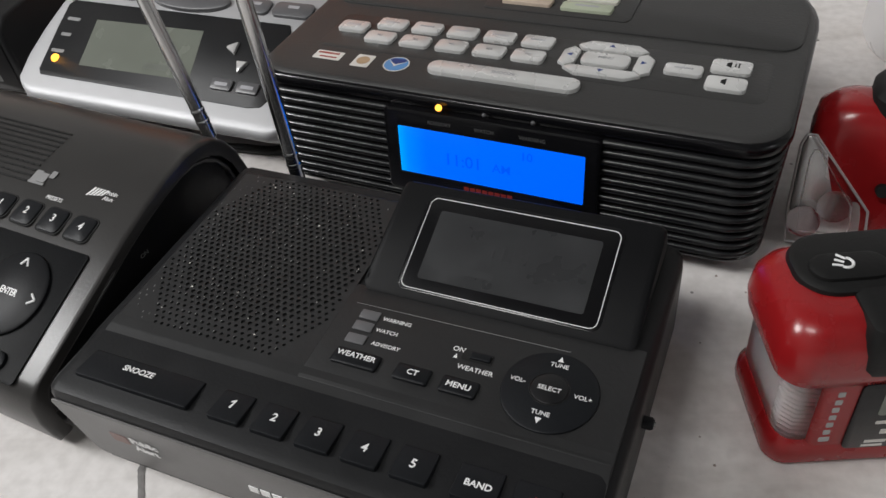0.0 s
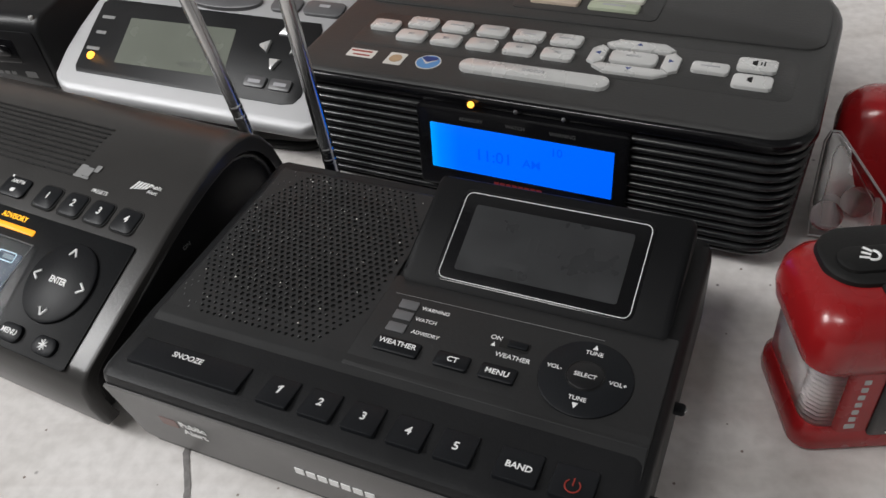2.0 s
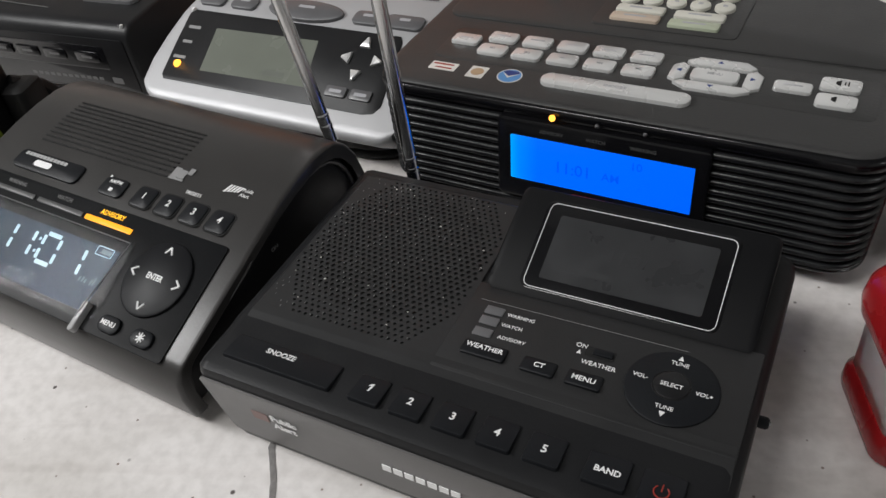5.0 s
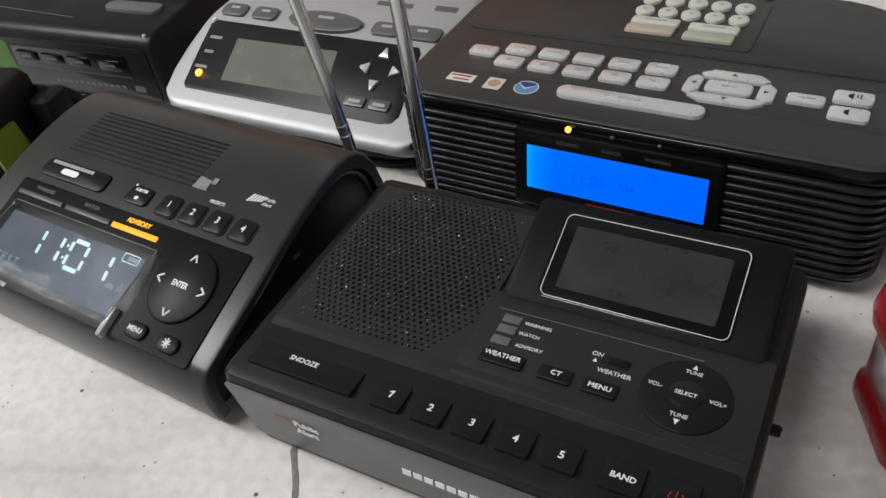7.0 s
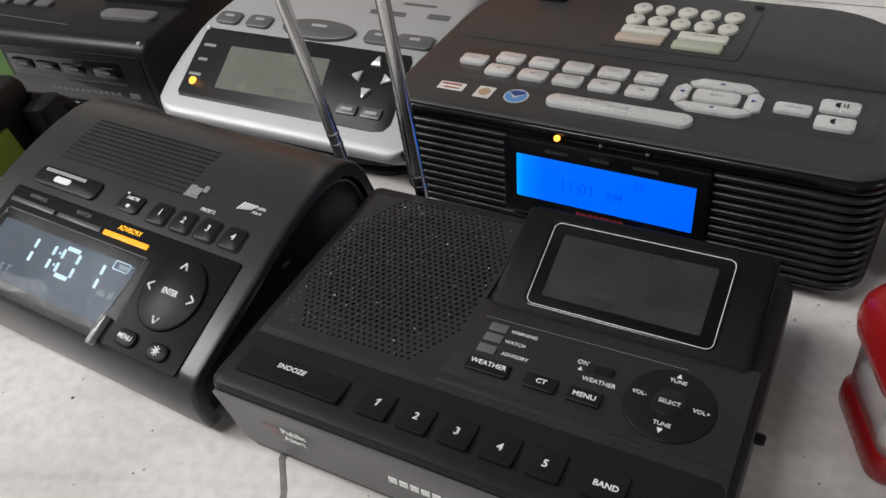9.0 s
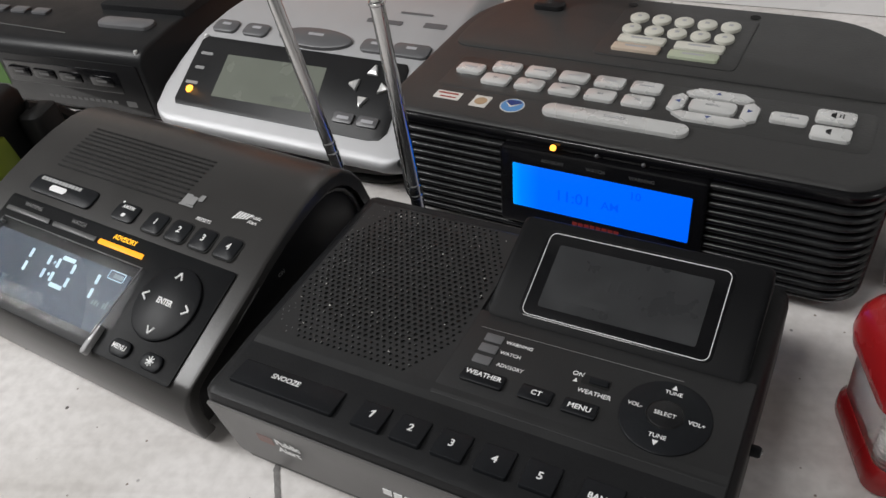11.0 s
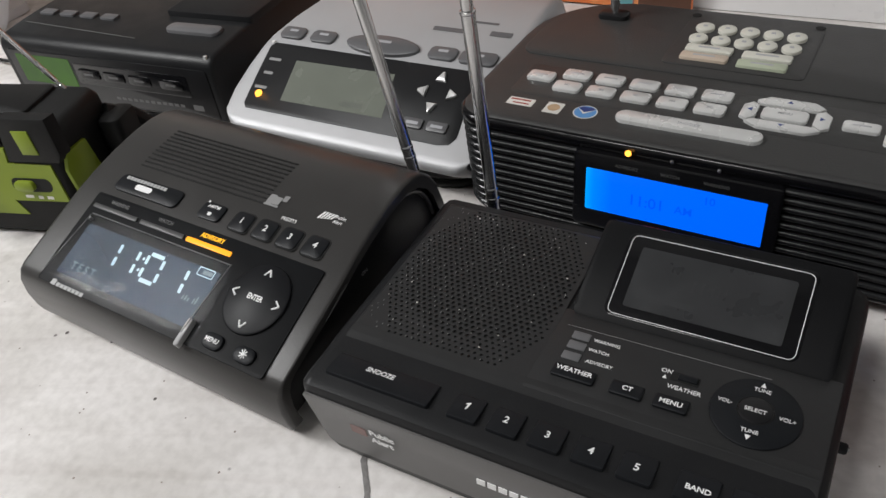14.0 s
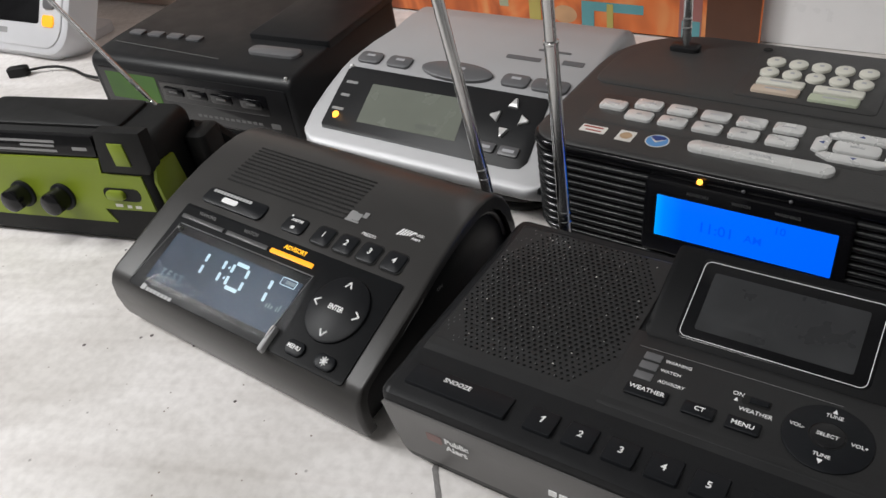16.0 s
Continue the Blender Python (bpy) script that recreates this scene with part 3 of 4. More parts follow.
def build_arch_radio():
    g = thing("clock_radio", -0.212, 0.276, -4.5, "charcoal arched weather clock radio with lit display", "radio", "weather radios")
    prof = [(4, 5.5), (0.8, 8.5), (-0.2, 16), (0.4, 24), (2.6, 28.2), (6, 30.4), (29, 39.2), (45, 45.2), (56, 48.6), (71, 52.2), (85, 54.4), (97, 55.2), (106, 54.2), (113, 51.2), (119, 46.2), (124, 38), (127.5, 26), (129, 10), (129, 5.5)]
    taper = lambda y: -0.085 * max(0.0, y - 45)
    part("body", prism_x([(66 + 0.955 * (y - 66), 0.955 * z) for y, z in prof], 9, 163.6, 1.5, None, taper), BLACK_SATIN, g)
    rim = [(1.9, 4.2)] + prof[1:-1]
    hollow = [(66 + 0.94 * (y - 66), 0.925 * z) for y, z in rim]
    part("top_shell", prism_x(rim + hollow[::-1], 4.5, 167.6, 1.8, None, taper), CHAR, g, "arched charcoal shell")
    part("base", slab(rrect(16, 158, 12, 120, 5), 0, 10, 0.5), HOLLOW, g)
    part("side_rim", tube([(164.2 + taper(y), 66 + 0.9 * (y - 66), 0.86 * z) for y, z in prof[2:-2]], 1.2, 8), CHAR, g, "thin inner rim of the end")
    word("ON", -64, 44, 2.0, 0.2, GREY_INK, g, Matrix.Translation((162.3, 0, 0)) @ Matrix.Rotation(radians(90), 4, "Y") @ Matrix.Rotation(radians(90), 4, "Z") @ Matrix.Translation((128, -10, 0)))
    m = plane_m(29, 39.25, 0.38)
    part("face_panel", slab(rrect(20, 158.5, 2.4, 47.6, 1.5, 3), 0.0, 0.6, 0.2, m), mat("face_plastic", (0.007, 0.0075, 0.0085), 0.4, bump=0.1, spec=0.13), g, "black glossy control panel")
    # display with its clear window
    part("display", slab(rrect(28.6, 113.4, 8.2, 32.4, 0.6, 2), 0.4, 0.75, 0, m), LCD_LIT, g, "lit blue-grey clock display")
    mm = m @ Matrix.Translation((0, 0, 0.15))
    segment_digit(g, "1", 53.2, 24, 5.5, 11.4, mm, DIGIT)
    segment_digit(g, "1", 65.2, 24, 5.5, 11.4, mm, DIGIT)
    segment_digit(g, "0", 78.4, 24, 9.6, 11.4, mm, DIGIT)
    segment_digit(g, "1", 95.6, 24, 5.5, 11.4, mm, DIGIT)
    for y in (21.6, 26.6):
        part("digit_segment", slab(oval(71.4 - 0.15 * (y - 24), y, 0.7, 0.7, 8), 0.62, 0.68, 0, mm), DIGIT, g)
    icon = rrect(101.8, 110.6, 28.8, 32.2, 0.5, 2)
    part("display_icon", tube([mm @ Vector((x, y, 0.66)) for x, y in icon], 0.22, 5, closed=True), DIGIT, g)
    bars([(107.2, 30.5, 5.5, 1.7), (102.4, 18.4, 1.0, 1.8), (104, 18.6, 1.0, 2.2), (105.6, 18.3, 1.0, 1.6), (108.6, 18.6, 0.9, 2.2), (110, 19.2, 0.9, 3.2)], 0.62, DIGIT_DIM, g, "display_icon", mm, 0.05)
    for i, ch in enumerate("TEST"):
        word(ch, 36.5 + 4.2 * i, 13.0, 4.0, 0.7, DIGIT_DIM, g, mm)
    part("window_rib", slab(rrect(114.0, 116.4, 0.4, 12, 1.1, 4), 0.6, 3.6, 0.4, m), mat("frosted_edge", (0.30, 0.30, 0.30), 0.4), g, "frosted window edge")
    wm = m @ Matrix.Translation((0, 36.6, 1.6)) @ Matrix.Rotation(-0.11, 4, "X") @ Matrix.Translation((0, -36.6, 0))
    pane = part("window_pane", slab(rrect(26.6, 116.4, 5.0, 36.6, 1.2, 3), 0, 0.6, 0.2, wm), GLASS, g, "clear plastic display window")
    pane.visible_shadow = False
    part("window_edge", tube([wm @ Vector((x, 36.7, 0.3)) for x in (27, 70, 116)], 0.3, 5), LED_OFF, g)
    part("window_edge", tube([wm @ Vector((26.6, y, 0.3)) for y in (5, 20, 36)], 0.25, 5), DIM_INK, g)
    part("window_post", tube([m @ Vector((28.2, 34.2, 0.5)), m @ Vector((28.2, 34.2, 2.9))], [0.9, 0.6], 8), LED_OFF, g)
    part("window_edge", tube([wm @ Vector((116.5, y, 0.4)) for y in (5, 20, 37)], 0.25, 5), LED_OFF, g)
    bars([(31.4, 3.6, 3.0, 2.6)] + [(34.8 + 2.7 * i, 3.2, 2.1, 1.7) for i in range(7)], 0.62, BRAND_INK, g, "brand_mark", m)
    smoked = mat("smoked_bar", (0.05, 0.05, 0.051), 0.4)
    for x0, x1, mt in ((23, 53, smoked), (55.5, 83.6, smoked), (85.6, 112.2, AMBER_BAR)):
        part("alert_bar", slab(rrect(x0, x1, 39.9, 42.0, 0.4, 2), 0.5, 1.3, 0.2, m), mt, g, "lit amber alert bar" if mt == AMBER_BAR else "unlit smoked alert bar")
    word("ADVISORY", 98.4, 44.7, 2.3, 0.8, ORANGE_LIT, g, m)
    for x, t in ((38, "WARNING"), (69, "WATCH")):
        word(t, x, 44.6, 2.0, 0.8, DIM_INK, g, m)
    # navigation pad
    part("navigation_pad", slab(oval(137, 28.2, 14.8, 14.6, 48), 0.6, 2.0, 0.9, m), mat("pad_plastic", (0.008, 0.0085, 0.010), 0.42, bump=0.1, spec=0.15), g)
    for x, y, a in ((136.3, 39, 0), (125.8, 28.3, 90), (137.6, 17.3, 180), (148, 28.3, 270)):
        q = m @ Matrix.Translation((x, y, 2.1)) @ Matrix.Rotation(radians(a), 4, "Z")
        bm = tube([q @ Vector((-1.7, -1.3, 0)), q @ Vector((0, 1.3, 0))], 0.42, 6)
        tube([q @ Vector((0, 1.3, 0)), q @ Vector((1.7, -1.3, 0))], 0.42, 6, bm)
        part("arrow_mark", bm, WHITE_INK, g)
    word("ENTER", 136.4, 28.3, 2.5, 2.1, WHITE_INK, g, m, bold=0.09, sx=0.85)
    for x, t, s in ((129.4, "MENU", 2.1), (146.4, "", 2)):
        part("key", slab(rrect(x - 5.2, x + 5.2, 4.6, 10.8, 3, 5), 0.5, 2.3, 0.9, m), KEY, g)
        if t:
            word(t, x, 7.8, s, 2.4, WHITE_INK, g, m, bold=0.04)
        else:
            for k in range(4):
                a = radians(45 * k)
                part("sun_mark", tube([m @ Vector((x + 1.9 * math.cos(a) * e, 7.8 + 1.9 * math.sin(a) * e, 2.4)) for e in (-1, 1)], 0.28, 5), WHITE_INK, g)
    # upper keys
    m2 = plane_m(56, 48.75, 0.225)
    for i in range(4):
        x = 106.2 + 13.65 * i
        part("key_recess", slab(rrect(x - 5.8, x + 5.8, 50.2, 61, 2.4, 4), -0.1, 0.12, 0, m2), HOLLOW, g)
        part("preset_key", slab(rrect(x - 5.1, x + 5.1, 50.8, 60.4, 2.0, 4), -0.2, 0.75, 0.5, m2), KEY, g)
        word(str(i + 1), x - 0.1, 56.1, 3.3, 0.85, WHITE_INK, g, m2, bold=0.06)
    part("clock_key", slab(rrect(81.4, 94.6, 51.4, 60.2, 2.2, 4), -0.2, 0.8, 0.5, m2), KEY, g)
    word("AM/PM", 88, 58.0, 1.9, 0.9, WHITE_INK, g, m2)
    bars([(88, 54.2, 2.0, 1.6), (83.4, 60.0, 1.0, 1.0)], 0.8, WHITE_INK, g, "print_mark", m2)
    part("snooze_key", slab(rrect(25.6, 67.6, 51, 60.6, 3, 4), -0.2, 1.0, 0.7, m2), KEY, g)
    bars([(30.4 + 2.3 * i, 58.5, 1.9, 1.7) for i in range(12)], 1.0, BRAND_INK, g, "print_mark", m2)
    part("print_mark", slab(rrect(38.6, 49.4, 53.6, 56.6, 1.4, 5), 1.0, 1.12, 0, m2), WHITE_INK, g)
    word("PRESETS", 126.8, 63.6, 1.8, 0.25, WHITE_INK, g, m2)
    m3 = plane_m(70, 52.1, 0.2)
    bars([(111.5, 70.6, 3.6, 5), (115, 70.4, 3.6, 4.2), (118.4, 72.6, 2.6, 3.2), (113.4, 67.6, 8, 1)], 0.2, GREY_INK, g, "emblem", m3)
    for i in range(5):
        part("emblem", slab([(138.6 + 1.5 * i, 68.4 + 0.3 * i), (139.5 + 1.5 * i, 68.4 + 0.3 * i), (141 + 1.5 * i, 72.4), (140.1 + 1.5 * i, 72.4)], 0.2, 0.35, 0, m3), WHITE_INK, g)
    word("Public", 149.5, 71.4, 1.8, 0.35, WHITE_INK, g, m3)
    word("Alert", 149.2, 69.0, 1.8, 0.35, WHITE_INK, g, m3)
    # speaker slots across the top
    slot = None
    for k in range(11):
        y = 67.5 + 2.55 * k
        z = 51.5 + 3.75 * (1 - ((97 - y) / 30) ** 2)
        for i in range(26):
            if slot is None:
                bm = slab(rrect(-1.42, 1.42, -0.42, 0.42, 0.3, 2), -0.1, 0.12, 0)
                slot = part("speaker_slot", bm, HOLLOW, g, "", 0)
                ob = slot
            else:
                ob = new("speaker_slot", slot.data)
                ob.parent = g
            ob.matrix_basis = Matrix.Translation(((31 + 3.05 * i) * MM, y * MM, z * MM)) @ Matrix.Rotation(0.25 * (97 - y) / 30, 4, "X")
    antenna(g, (150, 122.5, 43), (112, 128, 260), [0.62, 0.85], [2.7, 2.3, 1.7])
    return g


build_arch_radio()


# ---- black desk radio with ribbed front and blue display ----
RIB = mat("rib_plastic", (0.0115, 0.012, 0.013), 0.24, rvar=0.08, spec=0.5)


def build_desk_radio():
    g = thing("desk_radio", -0.039, 0.405, -2.5, "black ribbed desk weather radio with blue lit display", "radio", "weather radios", -0.0017)

    def outline(x0, x1, y0, y1, rf=15, rb=44, n=9):
        pts = []
        for cx, cy, a0, r in ((x1 - rb, y1 - rb, 0, rb), (x0 + rb, y1 - rb, 90, rb), (x0 + rf, y0 + rf, 180, rf), (x1 - rf, y0 + rf, 270, rf)):
            pts += [(cx + r * math.cos(radians(a0 + 90 * i / n)), cy + r * math.sin(radians(a0 + 90 * i / n))) for i in range(n + 1)]
        return pts

    def plan(z, grow=0.0):
        """Body outline at height z: rounded corners, front leaning back a little and bowed."""
        y0 = 4.6 + 0.13 * z + 0.75 * max(0.0, 13 - z) - grow
        taper = 0.05 * (60 - z)
        pts = []
        for x, y in outline(-9 + 2 * taper - grow, 200 - taper + grow, y0, 140 + grow):
            bow = 2.0 * max(0, 1 - ((x - 97) / 85) ** 2) if y < y0 + 4 else 0
            pts.append((x, y - bow))
        return pts
    loops = [[(x, y, z) for x, y in plan(z, -1.2)] for z in (4.5, 8, 13, 30, 52)]
    part("body", rings(bmesh.new(), loops), BLACK_SATIN, g)
    # ribs round the lower body
    for k in range(12):
        z = 8.6 + 3.72 * k
        arc = [(z + 1.4 + 1.4 * math.sin(radians(a)), -0.9 + 1.9 * math.cos(radians(a))) for a in (-90, -55, -25, 0, 25, 45, 60, 75, 90)]
        loops = [[(x, y, zz) for x, y in plan(zz, gr)] for zz, gr in arc]
        part("rib", rings(bmesh.new(), loops), RIB, g)
    loops = [[(x, y, zz) for x, y in plan(60, gr)] for zz, gr in ((53.2, -1.5), (53.6, 0.8), (55.4, 1.3), (57.2, 1.2), (58.2, 0.6), (58.8, -0.8))]
    part("front_lip", rings(bmesh.new(), loops), GLOSS, g, "glossy black lip under the top")
    loops = [[(x, y, zz) for x, y in plan(60, gr)] for zz, gr in ((57.6, -0.4), (58.9, -0.4), (59.6, -1.2), (60, -2.8))]
    part("top_shell", rings(bmesh.new(), loops), BROWN, g, "matt black top shell")
    part("rear_block", slab(outline(-3, 197, 72, 138.5, 8, 42), 58.5, 61.0, 1.0), BROWN, g)
    for x in (14, 180):
        part("foot", slab(oval(x, 34, 7, 7, 16), 1.7, 5, 0.4), RUBBER, g)
        part("foot", slab(oval(x, 112, 7, 7, 16), 1.7, 5, 0.4), RUBBER, g)
    # display window
    f = front_m(5.4, 0.13) @ Matrix.Translation((0, 1.6, 0))
    part("display_bezel", slab(rrect(53.5, 140.5, 15.5, 52, 2, 4), -4, 4.2, 0.8, f), GLOSS, g, "glossy black display bezel")
    part("display", slab(rrect(59.6, 135.2, 24.5, 44.8, 0.4, 2), 4.0, 4.5, 0.1, f), BLUE_LIT, g, "bright blue backlit display")
    word("11:01", 87, 33.4, 5.8, 4.55, BLUE_SEG, g, f)
    word("AM", 103, 33.2, 4.2, 4.55, BLUE_SEG, g, f)
    word("10", 113, 40.4, 4.0, 4.55, BLUE_SEG, g, f)
    for x, t in ((77.5, "ADVISORY"), (96, "WATCH"), (115, "WARNING")):
        word(t, x, 48.1, 1.7, 4.3, DIM_INK, g, f)
        lit = t == "ADVISORY"
        bm = bmesh.new()
        bmesh.ops.create_uvsphere(bm, u_segments=14, v_segments=8, radius=1.35 if lit else 0.8, matrix=Matrix.Translation((x, 9.0, 56.3)))
        part("indicator", bm, AMBER if lit else LED_OFF, g, "glowing amber indicator" if lit else "small unlit indicator")
    bars([(88 + 2.6 * i, 21.0, 2.1, 2.4) for i in range(8)], 4.2, RED_INK, g, "brand_mark", f)
    # key panel
    part("key_panel", slab(rrect(9, 190, 34.8, 63, 4, 4), 59.6, 60.2, 0.3), BROWN, g)

    def skey(x, y, w=13.2, h=8.2, r=1.8, mt=SILVERKEY, text="", top=62.0):
        part("key", slab(rrect(x - w / 2, x + w / 2, y - h / 2, y + h / 2, r, 4), 59.8, top, 0.9), mt, g)
        if text:
            word(text, x, y, 1.7, top + 0.05, KEY_PRINT if text != " " else GREY_INK, g)
        else:
            bars([(x, y, w * 0.5, 1.0)], top, KEY_PRINT, g, "print_mark", None, 0.03)
    skey(18.8, 51.2)
    for i in range(5):
        skey(35 + 16.4 * i, 56.6)
        skey(34.6 + 16.45 * i, 45.2, text=f"M{i + 1}")
    part("snooze_bar", slab(rrect(64.6, 126.2, 24.6, 33.4, 4.2, 6), 59.4, 62.2, 1.2), SILVERKEY, g, "long silver snooze bar")
    word("SNOOZE", 96, 29, 1.9, 62.25, KEY_PRINT, g)
    skey(159.2, 49.3, 14, 7.0)
    for y, n in ((55.2, 2), (43.4, 1)):
        skey(175.3, y, 14.4, 8.8, 2, text=" ")
        part("speaker_mark", slab([(173.4, y - 0.9), (175.2, y - 2.0), (175.2, y + 2.0), (173.4, y + 0.9)], 62, 62.12, 0), HOLLOW, g)
        if n == 2:
            bars([(176.6, y, 0.5, 2.2), (177.8, y, 0.5, 3.2)], 62, HOLLOW, g)
    # four-way pad
    skey(130, 49.4, 18.5, 8.6, 2.4, text="MENU")
    for pts, a in (([(117, 58), (121.5, 62), (140, 62), (144.6, 58), (142, 55.6), (119, 55.6)], "up"), ([(118, 43.2), (143, 43.2), (145.2, 40.8), (140, 37.4), (121, 37.4), (115.5, 40.8)], "down"), ([(112.6, 44), (112.6, 53), (116, 56.4), (119, 54.2), (119, 45), (116, 42)], "left"), ([(148, 44), (145, 42), (141.4, 45), (141.4, 54.2), (144.6, 56.4), (148, 53)], "right")):
        part("arrow_key", slab(pts, 59.8, 61.8, 0.8), SILVERKEY, g)
    for pts in ([(129, 58), (131.4, 58), (130.2, 59.8)], [(129, 41.2), (131.4, 41.2), (130.2, 39.6)], [(116.8, 48.2), (116.8, 50.6), (114.8, 49.4)], [(143.6, 48.2), (143.6, 50.6), (145.6, 49.4)]):
        part("arrow_mark", slab(pts, 61.8, 61.9, 0), NAVY_INK, g)
    # keypad in its recess
    part("keypad_frame", slab(rrect(67, 131, 79, 127, 3, 4), 60.9, 61.5, 0.3), BROWN, g)
    for i in range(5):
        for y in (116.3, 104.6):
            part("number_key", slab(oval(77.4 + 10.75 * i, y, 4.5, 4.6, 24), 61, 63.4, 1.0), IVORYKEY, g)
            bars([(77.4 + 10.75 * i, y, 2.0, 1.8)], 63.4, KEY_PRINT, g, "print_mark", None, 0.03)
    peach = mat("peach_key", (0.55, 0.45, 0.36), 0.45)
    lime = mat("pale_green_key", (0.44, 0.48, 0.36), 0.45)
    for x, y, mt in ((85.4, 95, IVORYKEY), (112, 94.4, IVORYKEY), (85.2, 87, peach), (111.6, 86, lime)):
        part("function_key", slab(rrect(x - 11, x + 11, y - 3.2, y + 3.2, 1.2, 4), 61, 63.2, 0.9), mt, g)
        bars([(x, y, 10, 1.4)], 63.2, KEY_PRINT, g, "print_mark", None, 0.03)
    for x in (69, 128):
        part("screw_recess", slab(oval(x, 131, 2.4, 2.0, 12), 61.2, 61.35, 0), HOLLOW, g)
    # stickers
    part("sticker", slab(rrect(12.6, 25.4, 24.8, 31.0, 0.4, 2), 59.9, 60.12, 0), CREAM, g, "white and red printed sticker")
    bars([(18.5, 29.4, 10, 1.2), (19.5, 26.6, 8, 1.0)], 60.12, RED_INK, g, "print_mark", None, 0.03)
    part("sticker", slab(rrect(31.6, 39.6, 22.8, 31.8, 0.4, 2), 59.9, 60.12, 0), CREAM, g, "small tan square sticker")
    part("print_mark", slab(oval(35.6, 27.6, 2.9, 2.9, 20), 60.12, 60.16, 0), TAN, g)
    part("sticker", slab(oval(50.5, 28.2, 5.5, 5.4, 32), 59.9, 60.12, 0), CREAM, g, "round blue and white emblem sticker")
    part("print_mark", slab(oval(50.5, 28.2, 5.0, 4.9, 32), 60.12, 60.16, 0), SKY_PRINT, g)
    part("print_mark", slab([(46.6, 31), (50.2, 27.0), (54.2, 31.0), (53, 32.2), (48, 32.2)], 60.16, 60.2, 0), NAVY_INK, g)
    part("print_mark", slab([(46.2, 30.6), (50.2, 26.4), (54.4, 30.6), (50.2, 27.8)], 60.2, 60.24, 0), CREAM, g)
    # rear antenna
    part("antenna_mount", slab(rrect(21, 37, 115, 124, 3, 4), 59, 64, 1.5), BLACK_SATIN, g)
    antenna(g, (29.4, 119.5, 66), (29.4, 121.5, 300), [0.4, 0.7], [2.4, 1.9, 1.4])
    return g


build_desk_radio()


# ---- silver clock radio ----
def build_silver_radio():
    g = thing("silver_radio", -0.225, 0.4255, -1.5, "silver weather radio with black panel and grey display", "radio", "weather radios")
    g.scale.z = 0.972
    prof = [(21, 5.5), (14, 8.6), (6, 12.9), (0, 16.6), (-3.4, 19.0), (-4.7, 21.2), (-4.4, 23.6), (-2.6, 25.4), (0, 26.8), (14, 33.4), (30, 41.5), (46, 49.2), (54, 52.4), (70, 56.8), (88, 60.4), (104, 62), (118, 61), (128, 56), (134, 44), (136, 20)]
    corner = lambda y: 12 * max(0.0, (10 - y) / 15) ** 2
    lf = lambda y: corner(y) + edge(y)
    edge = lambda y: -3.0 + 0.19 * y - 6.0 * math.sin(math.pi * y / 88) if 0 < y < 88 else (-3.0 if y <= 0 else 13.7)
    rt = lambda y: -0.03 * max(0, y) - 0.6 * corner(y)
    part("body", prism_x(prof, 20, 184, 5, lf, rt), SILVER, g)
    part("base", prism_x([(22, 0), (22, 14), (130, 14), (130, 0)], 36, 176, 2), HOLLOW, g)
    m = plane_m(14, 33.5, 0.5)
    pan = [(29.5, 8.5), (32, 5.8), (160, 5.8), (166, 7), (168.6, 11), (165, 44), (163, 47), (30, 47), (27, 44.5), (27.6, 30)]
    part("face_panel", slab(pan[::-1], -0.3, 0.5, 0.2, m), BLACK, g, "black control panel")
    part("display", slab([(53.4, 13.3), (122, 14), (117.6, 38.8), (50.5, 37.8)], 0.3, 0.6, 0, m), LCD_GREY, g, "unlit grey-green display")
    bars([(100, 18, 14, 3)], 0.6, LCD_SHADE, g, "display_mark", m, 0.02)
    for y in (36.6, 28, 19):
        bars([(35.4, y, 8.5 if y != 28 else 6.5, 1.7)], 0.5, GREY_INK, g, "print_mark", m)
    bm = bmesh.new()
    bmesh.ops.create_uvsphere(bm, u_segments=16, v_segments=10, radius=2.1, matrix=m @ Matrix.Translation((36.6, 15, 0.6)))
    part("indicator", bm, AMBER, g, "glowing amber indicator")
    for x, y, a in ((146.6, 41, 0), (138.4, 32.2, 90), (147.2, 23.8, 180), (156.4, 32.2, 270)):
        q = m @ Matrix.Translation((x, y, 0)) @ Matrix.Rotation(radians(a), 4, "Z")
        part("arrow_key", slab([(-3, -2.4), (3, -2.4), (0.5, 2.8), (-0.5, 2.8)], 0.3, 2.2, 0.7, q), SILVERKEY, g)
    for x in (141.4, 156):
        part("key", slab(rrect(x - 6, x + 6, 11.6, 17, 1.2, 3), 0.3, 1.9, 0.7, m), GREYKEY, g)
        bars([(x, 14.3, 7, 1.6)], 1.9, KEY_PRINT, g, "print_mark", m, 0.05)
    part("corner_stud", tube([m @ Vector((28, 46.8, 0)), m @ Vector((28, 46.8, 1.4))], [1.6, 1.0], 10), WHITE, g)
    m2 = plane_m(55, 52.7, 0.26)
    for x, w in ((37.4, 17), (59.4, 17), (139.3, 17), (160.8, 22)):
        part("key", slab(rrect(x - w / 2, x + w / 2, 50.8, 60, 3, 4), -0.4, 1.6, 0.8, m2), GREYKEY, g)
        bars([(x, 56.6, 6, 1.8)], 1.6, KEY_PRINT, g, "print_mark", m2, 0.05)
    part("snooze_key", slab(oval(100.6, 55, 24, 7.2, 40), -0.6, 2.0, 1.0, m2), GREYKEY, g, "wide oval grey snooze key")
    bars([(100.6, 57, 10, 1.8)], 2.0, KEY_PRINT, g, "print_mark", m2, 0.05)
    m3 = plane_m(74, 57.7, 0.2)
    bars([(134.5, 74, 22, 3.4), (165, 75, 13, 4), (150, 83, 20, 1.6)], 0.1, GREYKEY, g, "emblem", m3, 0.1)
